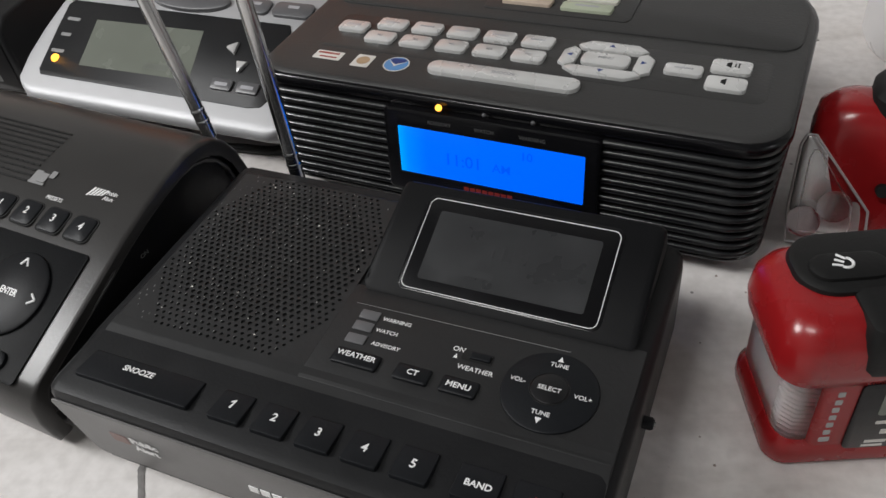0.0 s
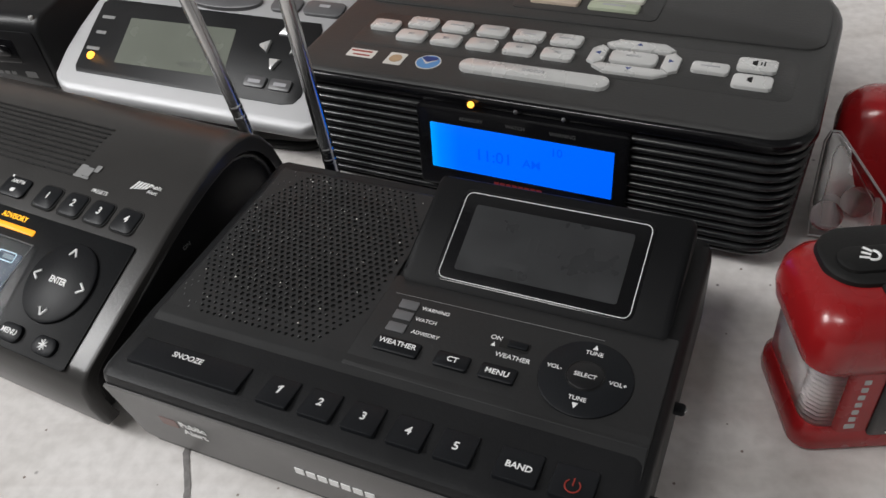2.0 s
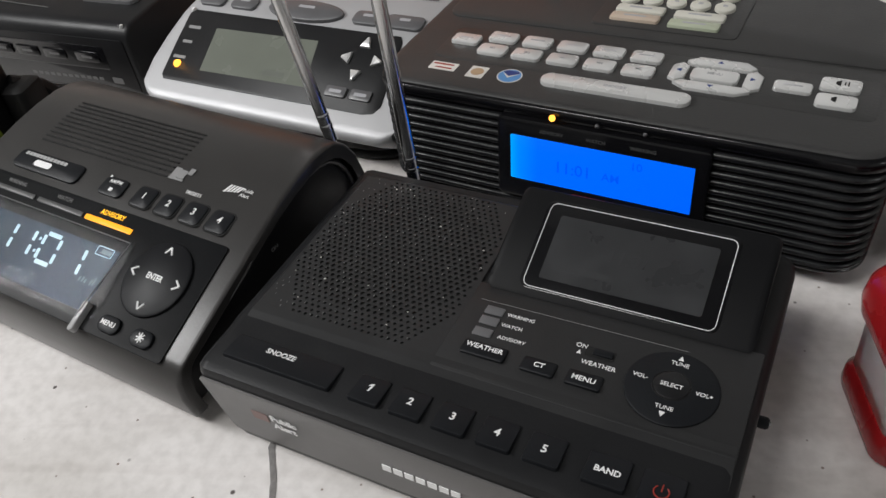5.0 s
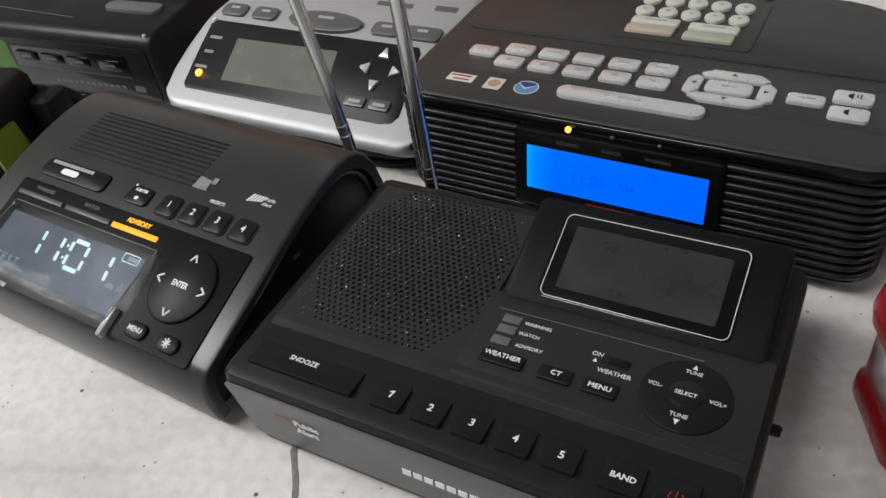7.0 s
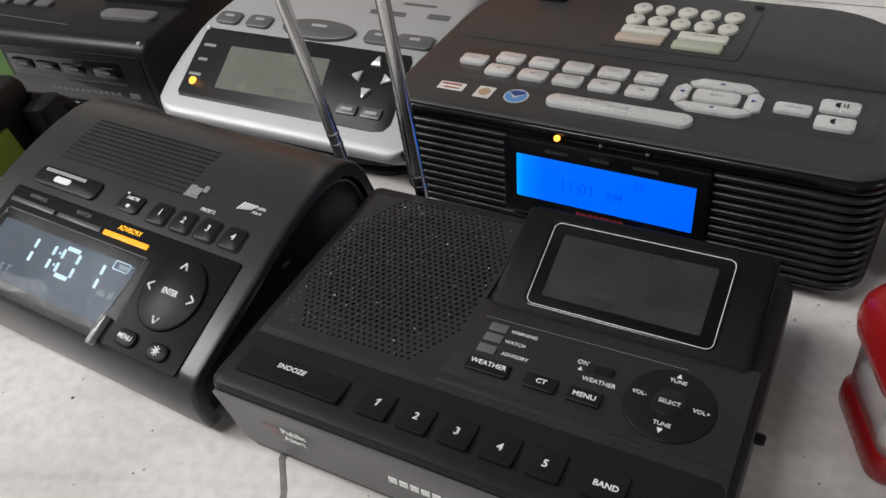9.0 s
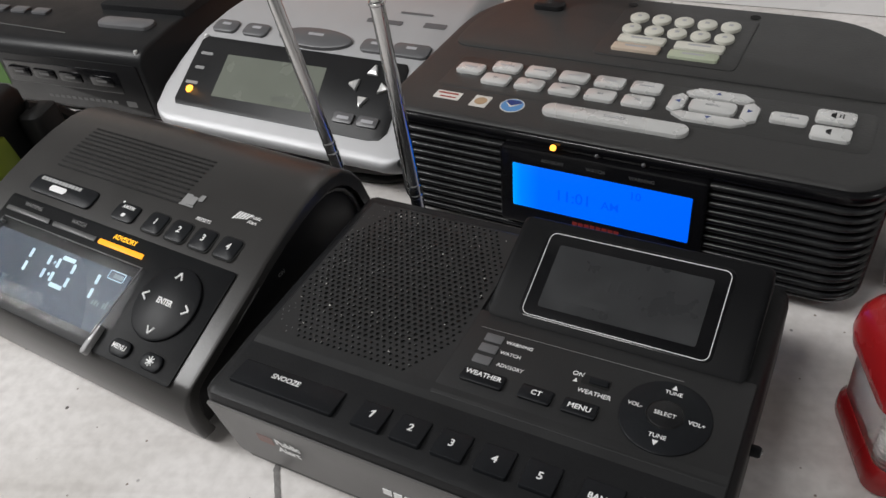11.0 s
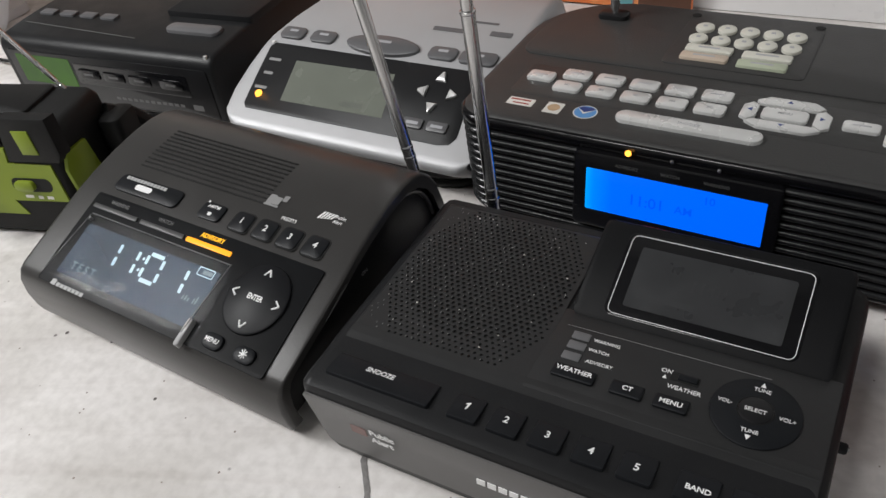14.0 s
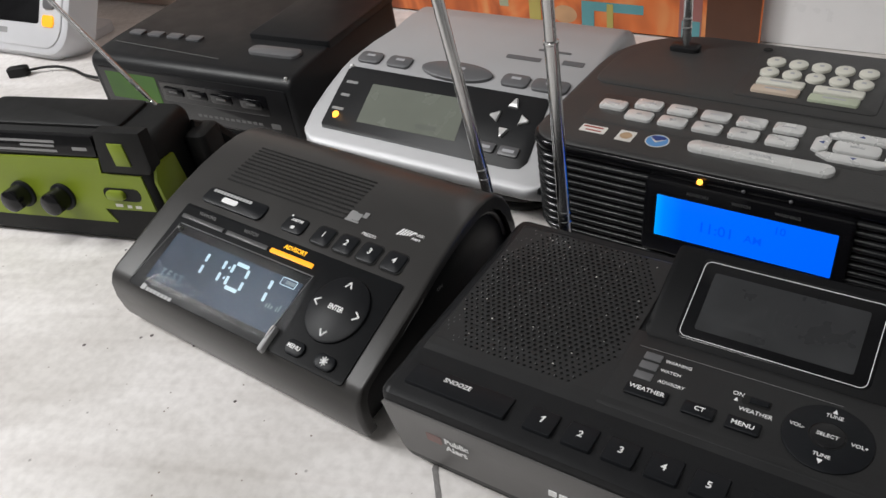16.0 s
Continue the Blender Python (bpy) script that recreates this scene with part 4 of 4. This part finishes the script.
    part("foot", slab(oval(46, 24, 5, 4, 14), 0, 12, 0.4), RUBBER, g)
    return g


build_silver_radio()


# ---- low black radio with green display ----
def build_low_radio():
    g = thing("low_radio", -0.2347, 0.4445, 3, "low black weather radio with faint green display", "radio", "weather radios")
    prof = [(2, 2), (0, 4), (0, 38), (0.4, 40.6), (1.3, 42.8), (2.7, 44.6), (4.6, 45.9), (7, 46.7), (10, 47.1), (30, 48.4), (125, 50), (128, 48), (129, 2)]
    part("body", prism_x(prof, -176, 8, 3), BLACK, g)
    part("upper_step", slab(rrect(-60, 8, 46, 128, 2, 3), 47, 52.6, 0.8), BLACK, g)
    f = front_m(0.0, 0.0)
    part("face_panel", slab(rrect(-170, 3, 5, 39, 2, 4), 0, 0.6, 0.3, f), BLACK_SATIN, g, "black front panel")
    part("display", slab(rrect(-163, -113, 15.5, 36, 0.6, 2), 0.5, 0.8, 0, f), GREEN_LIT, g, "green lit display")
    part("key_window", slab(rrect(-110, -14, 19, 34, 1.5, 3), 0.4, 0.9, 0.2, f), GLOSS, g, "glossy black strip around the keys")
    for x in (-98, -76, -54, -28):
        part("key", slab(rrect(x - 9, x + 9, 23.5, 30, 1.4, 3), 0.8, 1.7, 0.4, f), GLOSS, g)
        bars([(x, 26.8, 8, 1.6)], 1.7, DIM_INK, g, "print_mark", f, 0.05)
    for z in (20, 27, 33):
        bars([(-104, z, 8, 1.5)], 0.6, DIM_INK, g, "print_mark", f, 0.1)
    bars([(-80 + 5 * i, 11 + 0.1 * i, 3.4, 2.0) for i in range(12)] + [(-12, 12, 8, 4)], 0.6, DIM_INK, g, "brand_mark", f, 0.1)
    m = plane_m(30, 48.4, 0.02)
    for i in range(4):
        part("key", slab(rrect(-166 + 19 * i, -153 + 19 * i, 33, 40, 1.4, 3), -0.3, 1.6, 0.6, m), GREYKEY, g)
    part("edge_line", tube([(-168, 22, 48.1), (-62, 15, 47.7)], 0.35, 5), DIM_INK, g)
    part("snooze_bar", slab(rrect(-46, -4, 25, 36, 5, 5), -0.3, 2.4, 1.2, m), LED_OFF, g, "grey rounded snooze bar")
    part("corner_stud", slab(oval(3, 4, 1.2, 1.2, 10), 44, 47, 0.3), SILVERKEY, g)
    for x in (-160, -10):
        for y in (14, 116):
            part("foot", slab(oval(x, y, 5, 5, 14), 0, 3, 0.3), RUBBER, g)
    return g


build_low_radio()


# ---- lime and black crank radio ----
def build_crank_radio():
    g = thing("crank_radio", -0.2567, 0.3243, 13.8, "lime green and black portable emergency radio with two knobs", "radio", "weather radios")
    L = -165
    prof = [(3, 0), (0, 3), (0.5, 12), (5, 48), (9, 60), (18, 63), (50, 63), (54, 58), (55, 5), (53, 0)]
    part("body", prism_x(prof, L, 26, 5, None, lambda y: 0.14 * (20 - abs(y - 27))), RUBBER, g)
    part("top_step", slab(rrect(L + 60, 2, 20, 50, 3, 4), 62, 65, 1.0), RUBBER, g)
    lean = 0.115
    f = front_m(0.2, lean)
    lime = [(L + 20, 13), (-6, 13.5), (-12, 22), (23, 22.6), (20, 44), (-6, 44.5), (-5, 53), (L + 20, 51)]
    part("front_plate", slab(lime, 0, 1.6, 0.0, f), LIME, g, "lime green front plate")
    part("dial_window", slab(rrect(L + 20, -6, 54, 66, 1, 2), -3, 0.8, 0.3, f), GLOSS, g, "black tuning scale window")
    bars([(-52, 62, 40, 1.6), (-45, 59.4, 24, 1.4), (-54, 56.4, 44, 1.4), (-16, 58.4, 10, 2)], 0.8, GREY_INK, g, "print_mark", f, 0.1)
    part("corner_block", slab([(-4, 46), (27, 46), (29.5, 50), (27.5, 70), (-2, 70)], -6, 2.5, 0.5, f), RUBBER, g)
    part("corner_badge", slab([(7.4, 50.5), (17.2, 50.5), (15.2, 63.6), (5.4, 63.6)], 2.2, 3.2, 0.4, f), LIME, g, "lime green corner badge")
    for x in (-68, -39):
        part("knob_skirt", slab(oval(x, 28, 8.4, 8.4, 28), 1.4, 3.4, 0.6, f), KEY, g)
        part("knob", slab(oval(x, 28, 6.9, 6.9, 28), 3.2, 14, 2.4, f), GLOSS, g)
    part("switch_slot", slab(rrect(-9, 16, 28, 36, 3.6, 5), 1.5, 1.75, 0, f), HOLLOW, g)
    part("slide_switch", slab(rrect(-6, 6, 29.2, 34.8, 2.4, 4), 1.6, 4.4, 0.8, f), LIME, g)
    bars([(-1, 25, 5, 1.8), (6, 24.6, 3, 1.8), (12, 24.6, 4, 1.8)], 1.6, CREAM, g, "print_mark", f, 0.08)
    part("side_plate", slab([(6, 24), (25, 22), (28, 27), (25, 47), (9, 48), (5, 40)], 0, 2.2, 0.5, Matrix.Translation((26.5, 0, 0)) @ Matrix.Rotation(radians(90), 4, "Z") @ Matrix.Rotation(radians(90), 4, "X")), LIME, g, "lime green end plate")
    part("wrist_strap", tube([(27, 48, 50), (33, 60, 40), (42, 66, 26), (48, 62, 10), (44, 54, 3), (34, 52, 6), (28, 50, 20)], [4, 5, 5, 5, 4, 4, 3], 8), RUBBER, g, "black woven wrist strap")
    part("side_clasp", slab(rrect(26, 40, 38, 58, 4, 4), 14, 50, 3), RUBBER, g)
    antenna(g, (4, 49, 67), (-92, 58, 190), [0.5, 0.8], [1.35, 1.1, 0.9])
    return g


build_crank_radio()


def build_strap_loop():
    """The second radio's carry strap that stands on the cover."""
    g = thing("carry_strap", -0.232, 0.402, 20, "black webbing strap standing on the table", "strap")
    part("webbing", prism_x([(0, 0), (3, 0), (6, 14), (5, 30), (2, 34), (0, 30), (2.5, 14)], -8, 6, 1), RUBBER, g)
    return g


build_strap_loop()


DULL_WHITE = mat("dull_white_plastic", (0.58, 0.58, 0.60), 0.35, var=0.04)


# ---- white handheld unit at the end of the table ----
def build_white_unit():
    g = thing("white_monitor", -0.611, 0.481, 3, "white weather monitor with dark screen and amber button", "monitor")
    m = Matrix.Translation((0, 2, 4)) @ Matrix.Rotation(radians(58), 4, "X")
    part("body", slab(rrect(-100, 86, 0, 120, 24, 8), -24, 6, 4, m), DULL_WHITE, g)
    part("face_trim", slab(rrect(-94, 80, 6, 114, 20, 8), 5.6, 7.6, 1.2, m), DULL_WHITE, g)
    part("screen", slab(rrect(-86, 52, 26, 100, 3, 3), 7.2, 8.2, 0.3, m), GLOSS, g, "dark glossy screen")
    for y, mt, lab in ((29, AMBER_BAR, "lit amber key"), (44, GREYKEY, ""), (59, NAVY_INK, "")):
        part("key", slab(rrect(58, 72, y - 5, y + 5, 3, 4), 7, 9.6, 1, m), mt, g, lab)
    bars([(0, 18, 20, 5)], 7.6, GREY_INK, g, "emblem", m)
    part("base", slab(rrect(-84, 68, 4, 74, 10), 0, 8, 1), DULL_WHITE, g)
    return g


build_white_unit()


# ---- red lanterns ----
def build_red_lantern():
    g = thing("red_lantern", 0.1735, 0.3305, 22, "red and black emergency radio lantern with frosted side lamp", "lantern", "red emergency radios")

    def stack(outline, levels):
        return rings(bmesh.new(), [[(x, y, z) for x, y in inset(outline, i)] for z, i in levels])
    part("base", stack(rrect(-3, 112, -2, 38, 7, 6), ((0, 2), (1.2, 0.4), (4, 0), (9, 0.3), (11.5, 2.0))), RED, g, "red lower shell")
    part("front_shell", slab(rrect(7, 110, -1.4, 20, 3, 5), 8, 46, 1), RED, g)
    part("side_lamp", slab(rrect(-0.6, 30, -0.2, 37, 6, 6), 9, 44, 1), CLEAR, g, "ribbed frosted lamp lens")
    part("lamp_reflector", slab(rrect(4.2, 28, 5, 34, 4, 5), 10.5, 43, 1), mat("lamp_white", (0.72, 0.68, 0.68), 0.4), g)
    for k in range(13):
        z = 14 + 1.9 * k
        part("lens_rib", tube([(-0.6, 6, z), (-0.1, 2.4, z), (2.4, -0.1, z), (7, -0.7, z)], 0.75, 6), CLEAR, g)
    part("top_shell", stack(rrect(-4.8, 112, -2.6, 39, 9, 8), ((36.0, 2.4), (37.6, 0.8), (43, 0), (50, 0.8), (54, 2.6), (56.8, 5.4), (57.8, 9))), RED, g, "glossy red top shell")
    grip = rrect(2.4, 110, 12.0, 36, 10, 8)
    part("grip", stack(grip, ((50, 0), (57, 0), (59, 0.5), (60, 1.8))), RUBBER, g, "black rubber grip")
    part("grip_front", stack(rrect(14.5, 110, -3.4, 24, 4, 5), ((42, 0.8), (45, 0), (55, 0.2), (58.5, 1.2), (59.6, 3))), RUBBER, g)
    part("power_key", slab(rrect(6, 27, 15.6, 25.6, 5, 8), 59, 61.6, 1.2), RUBBER, g)
    q = Matrix.Translation((15.4, 20.8, 61.7)) @ Matrix.Rotation(radians(-30), 4, "Z")
    part("lamp_mark", tube([q @ Vector((1.9 * math.cos(radians(a)), 1.9 * math.sin(radians(a)), 0)) for a in range(-100, 101, 20)], 0.42, 6), WHITE_INK, g)
    for dy in (-1.4, 0, 1.4):
        part("lamp_mark", tube([q @ Vector((-0.4, dy, 0)), q @ Vector((-3.0, dy * 1.5, 0))], 0.38, 6), WHITE_INK, g)
    fm = front_m(-1.4, 0.0)
    for i in range(7):
        bars([(12.2 + 0.1 * i, 12.6 + 3.5 * i, 1.9 if i else 3.0, 2.0)], 0.0, BRAND_INK, g, "brand_mark", fm, 0.2)
    part("control_panel", slab(rrect(17.6, 100, 8, 38, 2, 3), 0, 0.8, 0.3, fm), GLOSS, g, "black control panel")
    part("display", slab(rrect(24, 60, 24, 36, 1, 2), 0.7, 1.0, 0, fm), LCD_GREY, g)
    bars([(27, 20.5, 5, 1.4), (28.5, 16, 3.4, 2.2), (26.5, 11.4, 6, 1.3), (26, 9.4, 6, 1.0)], 0.8, CREAM, g, "print_mark", fm)
    return g


build_red_lantern()


def build_red_flashlight():
    g = thing("red_flashlight", 0.1685, 0.428, 2, "glossy red emergency flashlight radio with clear lamp head", "lantern", "red emergency radios")

    def stack(outline, levels):
        return rings(bmesh.new(), [[(x + sx, y + sy, z) for x, y in inset(outline, i)] for z, i, sx, sy in levels])
    part("body", stack(rrect(3, 96, 5, 38, 12, 8), ((0, 2, 0, 0), (3, 0, 0, 2), (18, 0, 0, 8), (32, 0.6, -1, 12.5), (40, 2.5, -1.5, 14), (45, 6, -1, 13), (47.5, 11, 0, 12))), RED, g, "glossy red shell")
    lean = 0.46
    f = front_m(3.0, lean) @ Matrix.Translation((0, 0, 1.5))
    lens = [(0, 1), (25, 1), (26.5, 6), (25.6, 16), (3.5, 42), (0.5, 42), (-1, 38), (-1.5, 12)]
    part("lamp_cover", slab(lens, 0.6, 1.6, 0.5, f), GLASS, g, "clear faceted lamp cover")
    part("cover_rim", tube([f @ Vector((x, z, 1.4)) for x, z in lens], 0.5, 6, closed=True), mat("frosted_rim", (0.42, 0.40, 0.40), 0.3), g)
    part("lamp_housing", slab(inset(lens, 1.6), -5.5, -3.2, 0.6, f), mat("silvered_housing", (0.72, 0.70, 0.70), 0.26, metal=0.7), g)
    bowl = mat("silvered_bowl", (0.93, 0.93, 0.93), 0.12, metal=0.9, rvar=0.03)
    for x, z in ((5, 9), (14.5, 16)):
        part("reflector", tube([f @ Vector((x, z, h)) for h in (-3.6, -0.6, 0.2, 0.4, 0.2, -0.6, -1.8, -3.0, -3.3)], [2.8, 5.4, 6.0, 6.0, 5.6, 5.1, 4.2, 2.8, 1.0], 24), bowl, g)
        part("bulb_collar", tube([f @ Vector((x, z, -3.2)), f @ Vector((x, z, -2.4))], [3.1, 2.9], 16), HOLLOW, g)
        part("lamp_bulb", tube([f @ Vector((x, z, -3)), f @ Vector((x, z, -1.4)), f @ Vector((x, z, -0.8))], [1.5, 1.2, 0.6], 12), WHITE, g)
    part("cover_facet", tube([f @ Vector((x, z, 1.7)) for x, z in inset(lens, 5)], 0.22, 6, closed=True), CLEAR, g)
    part("grip", stack(rrect(20, 98, 14, 42, 10, 6), ((42, 0, 0, 8), (50, 0.5, 0, 9), (53, 3, 0, 10))), RUBBER, g)
    part("screw_recess", tube([f @ Vector((29, 24, -2)), f @ Vector((29, 24, 1.2))], 2.4, 16), HOLLOW, g)
    return g


build_red_flashlight()


# ---- poster, cords and the rest ----
def build_poster():
    g = thing("poster", 0, 0.66, 0, "orange and brown printed poster with teal bars behind the radios", "poster")
    f = front_m(0)
    m = bpy.data.materials.new("poster_print")
    m.use_nodes = True
    nt = m.node_tree
    p = nt.nodes["Principled BSDF"]
    p.inputs["Roughness"].default_value = 0.4
    co, mp, n, r = (nt.nodes.new(k) for k in ("ShaderNodeTexCoord", "ShaderNodeMapping", "ShaderNodeTexNoise", "ShaderNodeValToRGB"))
    mp.inputs["Scale"].default_value = (1.2, 1, 0.8)
    n.inputs["Scale"].default_value, n.inputs["Detail"].default_value, n.inputs["Distortion"].default_value = 17, 3, 1.2
    nt.links.new(co.outputs["Object"], mp.inputs["Vector"])
    nt.links.new(mp.outputs["Vector"], n.inputs["Vector"])
    nt.links.new(n.outputs["Fac"], r.inputs["Fac"])
    el = r.color_ramp.elements
    el[0].position, el[0].color = 0.30, (0.10, 0.030, 0.014, 1)
    el[1].position, el[1].color = 0.70, (0.72, 0.36, 0.14, 1)
    for pos, c in ((0.43, (0.42, 0.10, 0.03, 1)), (0.54, (0.66, 0.17, 0.045, 1))):
        e = el.new(pos)
        e.color = c
    nt.links.new(r.outputs["Color"], p.inputs["Base Color"])
    part("sheet", slab(rrect(-330, 4, 1, 210, 1, 2), 0, 1.2, 0, f), m, g)
    teal = mat("teal_print", (0.10, 0.30, 0.33), 0.4)
    brown = mat("brown_print", (0.09, 0.035, 0.018), 0.4, var=0.4, blotch=30)
    lime = mat("olive_print", (0.42, 0.36, 0.10), 0.4)
    mauve = mat("mauve_print", (0.30, 0.12, 0.11), 0.4, var=0.2)
    part("print_bar", slab(rrect(-33, 3, 1, 210, 0.5, 2), 1.2, 1.3, 0, f), brown, g)
    part("print_bar", slab(rrect(-52, -36, 1, 210, 0.5, 2), 1.3, 1.4, 0, f), mauve, g)
    part("print_bar", slab(rrect(-50, -37, 1, 14, 0.5, 2), 1.4, 1.5, 0, f), teal, g)
    part("print_bar", slab(rrect(-126, -116, 1, 22, 0.5, 2), 1.3, 1.4, 0, f), teal, g)
    part("print_bar", slab(rrect(-116, -78, 15, 22, 0.5, 2), 1.3, 1.4, 0, f), teal, g)
    part("print_bar", slab(rrect(-106, -101, 1, 21, 0.5, 2), 1.5, 1.6, 0, f), lime, g)
    part("print_bar", slab(rrect(-170, -160, 1, 30, 0.5, 2), 1.3, 1.4, 0, f), lime, g)
    part("print_bar", slab(rrect(-196, -188, 12, 60, 0.5, 2), 1.3, 1.4, 0, f), mat("sage_print", (0.34, 0.38, 0.26), 0.4), g)
    for x, z, a, b in ((-148, 34, 13, 9), (-84, 44, 16, 10), (-222, 30, 15, 11), (-140, 10, 10, 7), (-262, 52, 18, 12)):
        part("print_patch", slab(oval(x, z, a, b, 24), 1.2, 1.28, 0, f), mat("sand_print", (0.50, 0.30, 0.16), 0.4, var=0.35, blotch=60), g)
    return g


build_poster()


def cable(name, pts, r, label):
    """A round flexible cord lying on the cover."""
    c = bpy.data.curves.new(name, "CURVE")
    c.dimensions, c.bevel_depth, c.bevel_resolution, c.resolution_u = "3D", r, 2, 8
    s = c.splines.new("BEZIER")
    s.bezier_points.add(len(pts) - 1)
    for b, q in zip(s.bezier_points, pts):
        b.co = q
        b.handle_left_type = b.handle_right_type = "AUTO"
    c.materials.append(RUBBER)
    return tagged(new(name, c), label, "cable")


cable("power_cord", [(-0.17, 0.432, 0.002), (-0.115, 0.428, 0.002), (-0.08, 0.430, 0.002), (-0.055, 0.436, 0.002), (-0.045, 0.455, 0.002), (-0.05, 0.52, 0.002)], 0.0022, "black power cord lying on the cover")
cable("thin_cord", [(-0.553, 0.458, 0.003), (-0.535, 0.472, 0.003), (-0.51, 0.475, 0.003), (-0.48, 0.470, 0.003), (-0.45, 0.474, 0.003), (-0.40, 0.50, 0.003)], 0.0012, "thin black cord lying on the cover")
part_plug = thing("cord_plug", -0.556, 0.456, 35, "small black plug lying on the cover", "plug")
part("plug_body", slab(rrect(-9, 9, -4.5, 4.5, 3, 4), 0, 8, 2), RUBBER, part_plug)


def build_board():
    g = thing("white_board", 0.0, 0.668, 0, "white smooth board standing behind the radios", "board")
    part("panel", slab(rrect(-330, 700, 0, 14, 2, 2), 0, 190, 1), WHITE, g)
    b = thing("beige_carton", -0.50, 0.615, 3, "plain beige carton standing behind the radios", "box")
    part("carton_body", slab(rrect(-180, 165, 0, 70, 2, 2), 0, 150, 1), mat("beige_card", (0.42, 0.33, 0.28), 0.7), b)
    return g


build_board()


def build_jug():
    g = thing("white_canister", 0.236, 0.60, 0, "white smooth canister standing against the wall", "canister")
    prof = [(0, 44), (4, 46), (70, 47), (120, 46), (140, 40)]
    loops = [[(r * math.cos(2 * math.pi * k / 40), r * math.sin(2 * math.pi * k / 40), z) for k in range(40)] for z, r in prof]
    part("body", rings(bmesh.new(), loops), WHITE, g)
    return g


build_jug()


def build_ceiling_lamp():
    g = thing("ceiling_lamp", -0.7, -0.8, 0, "flat rectangular white ceiling lamp", "lamp", "", 2.31)
    part("frame", slab(rrect(-470, 470, -220, 220, 10, 3), 10, 90, 2), WHITE, g)
    # Lamp body added out of view around the left light; its form is assumed.
    h = thing("standin_lamp", -0.92, 0.0, 0, "unseen square white lamp on a cord, added for light from the left", "lamp", "", 0.90)
    part("shade", slab(rrect(-190, 190, -190, 190, 20, 4), 75, 110, 8), WHITE, h)
    part("cord", tube([(0, 0, 108), (0, 0, 1500)], 3, 8), RUBBER, h)
    return g


build_ceiling_lamp()
finish_words()
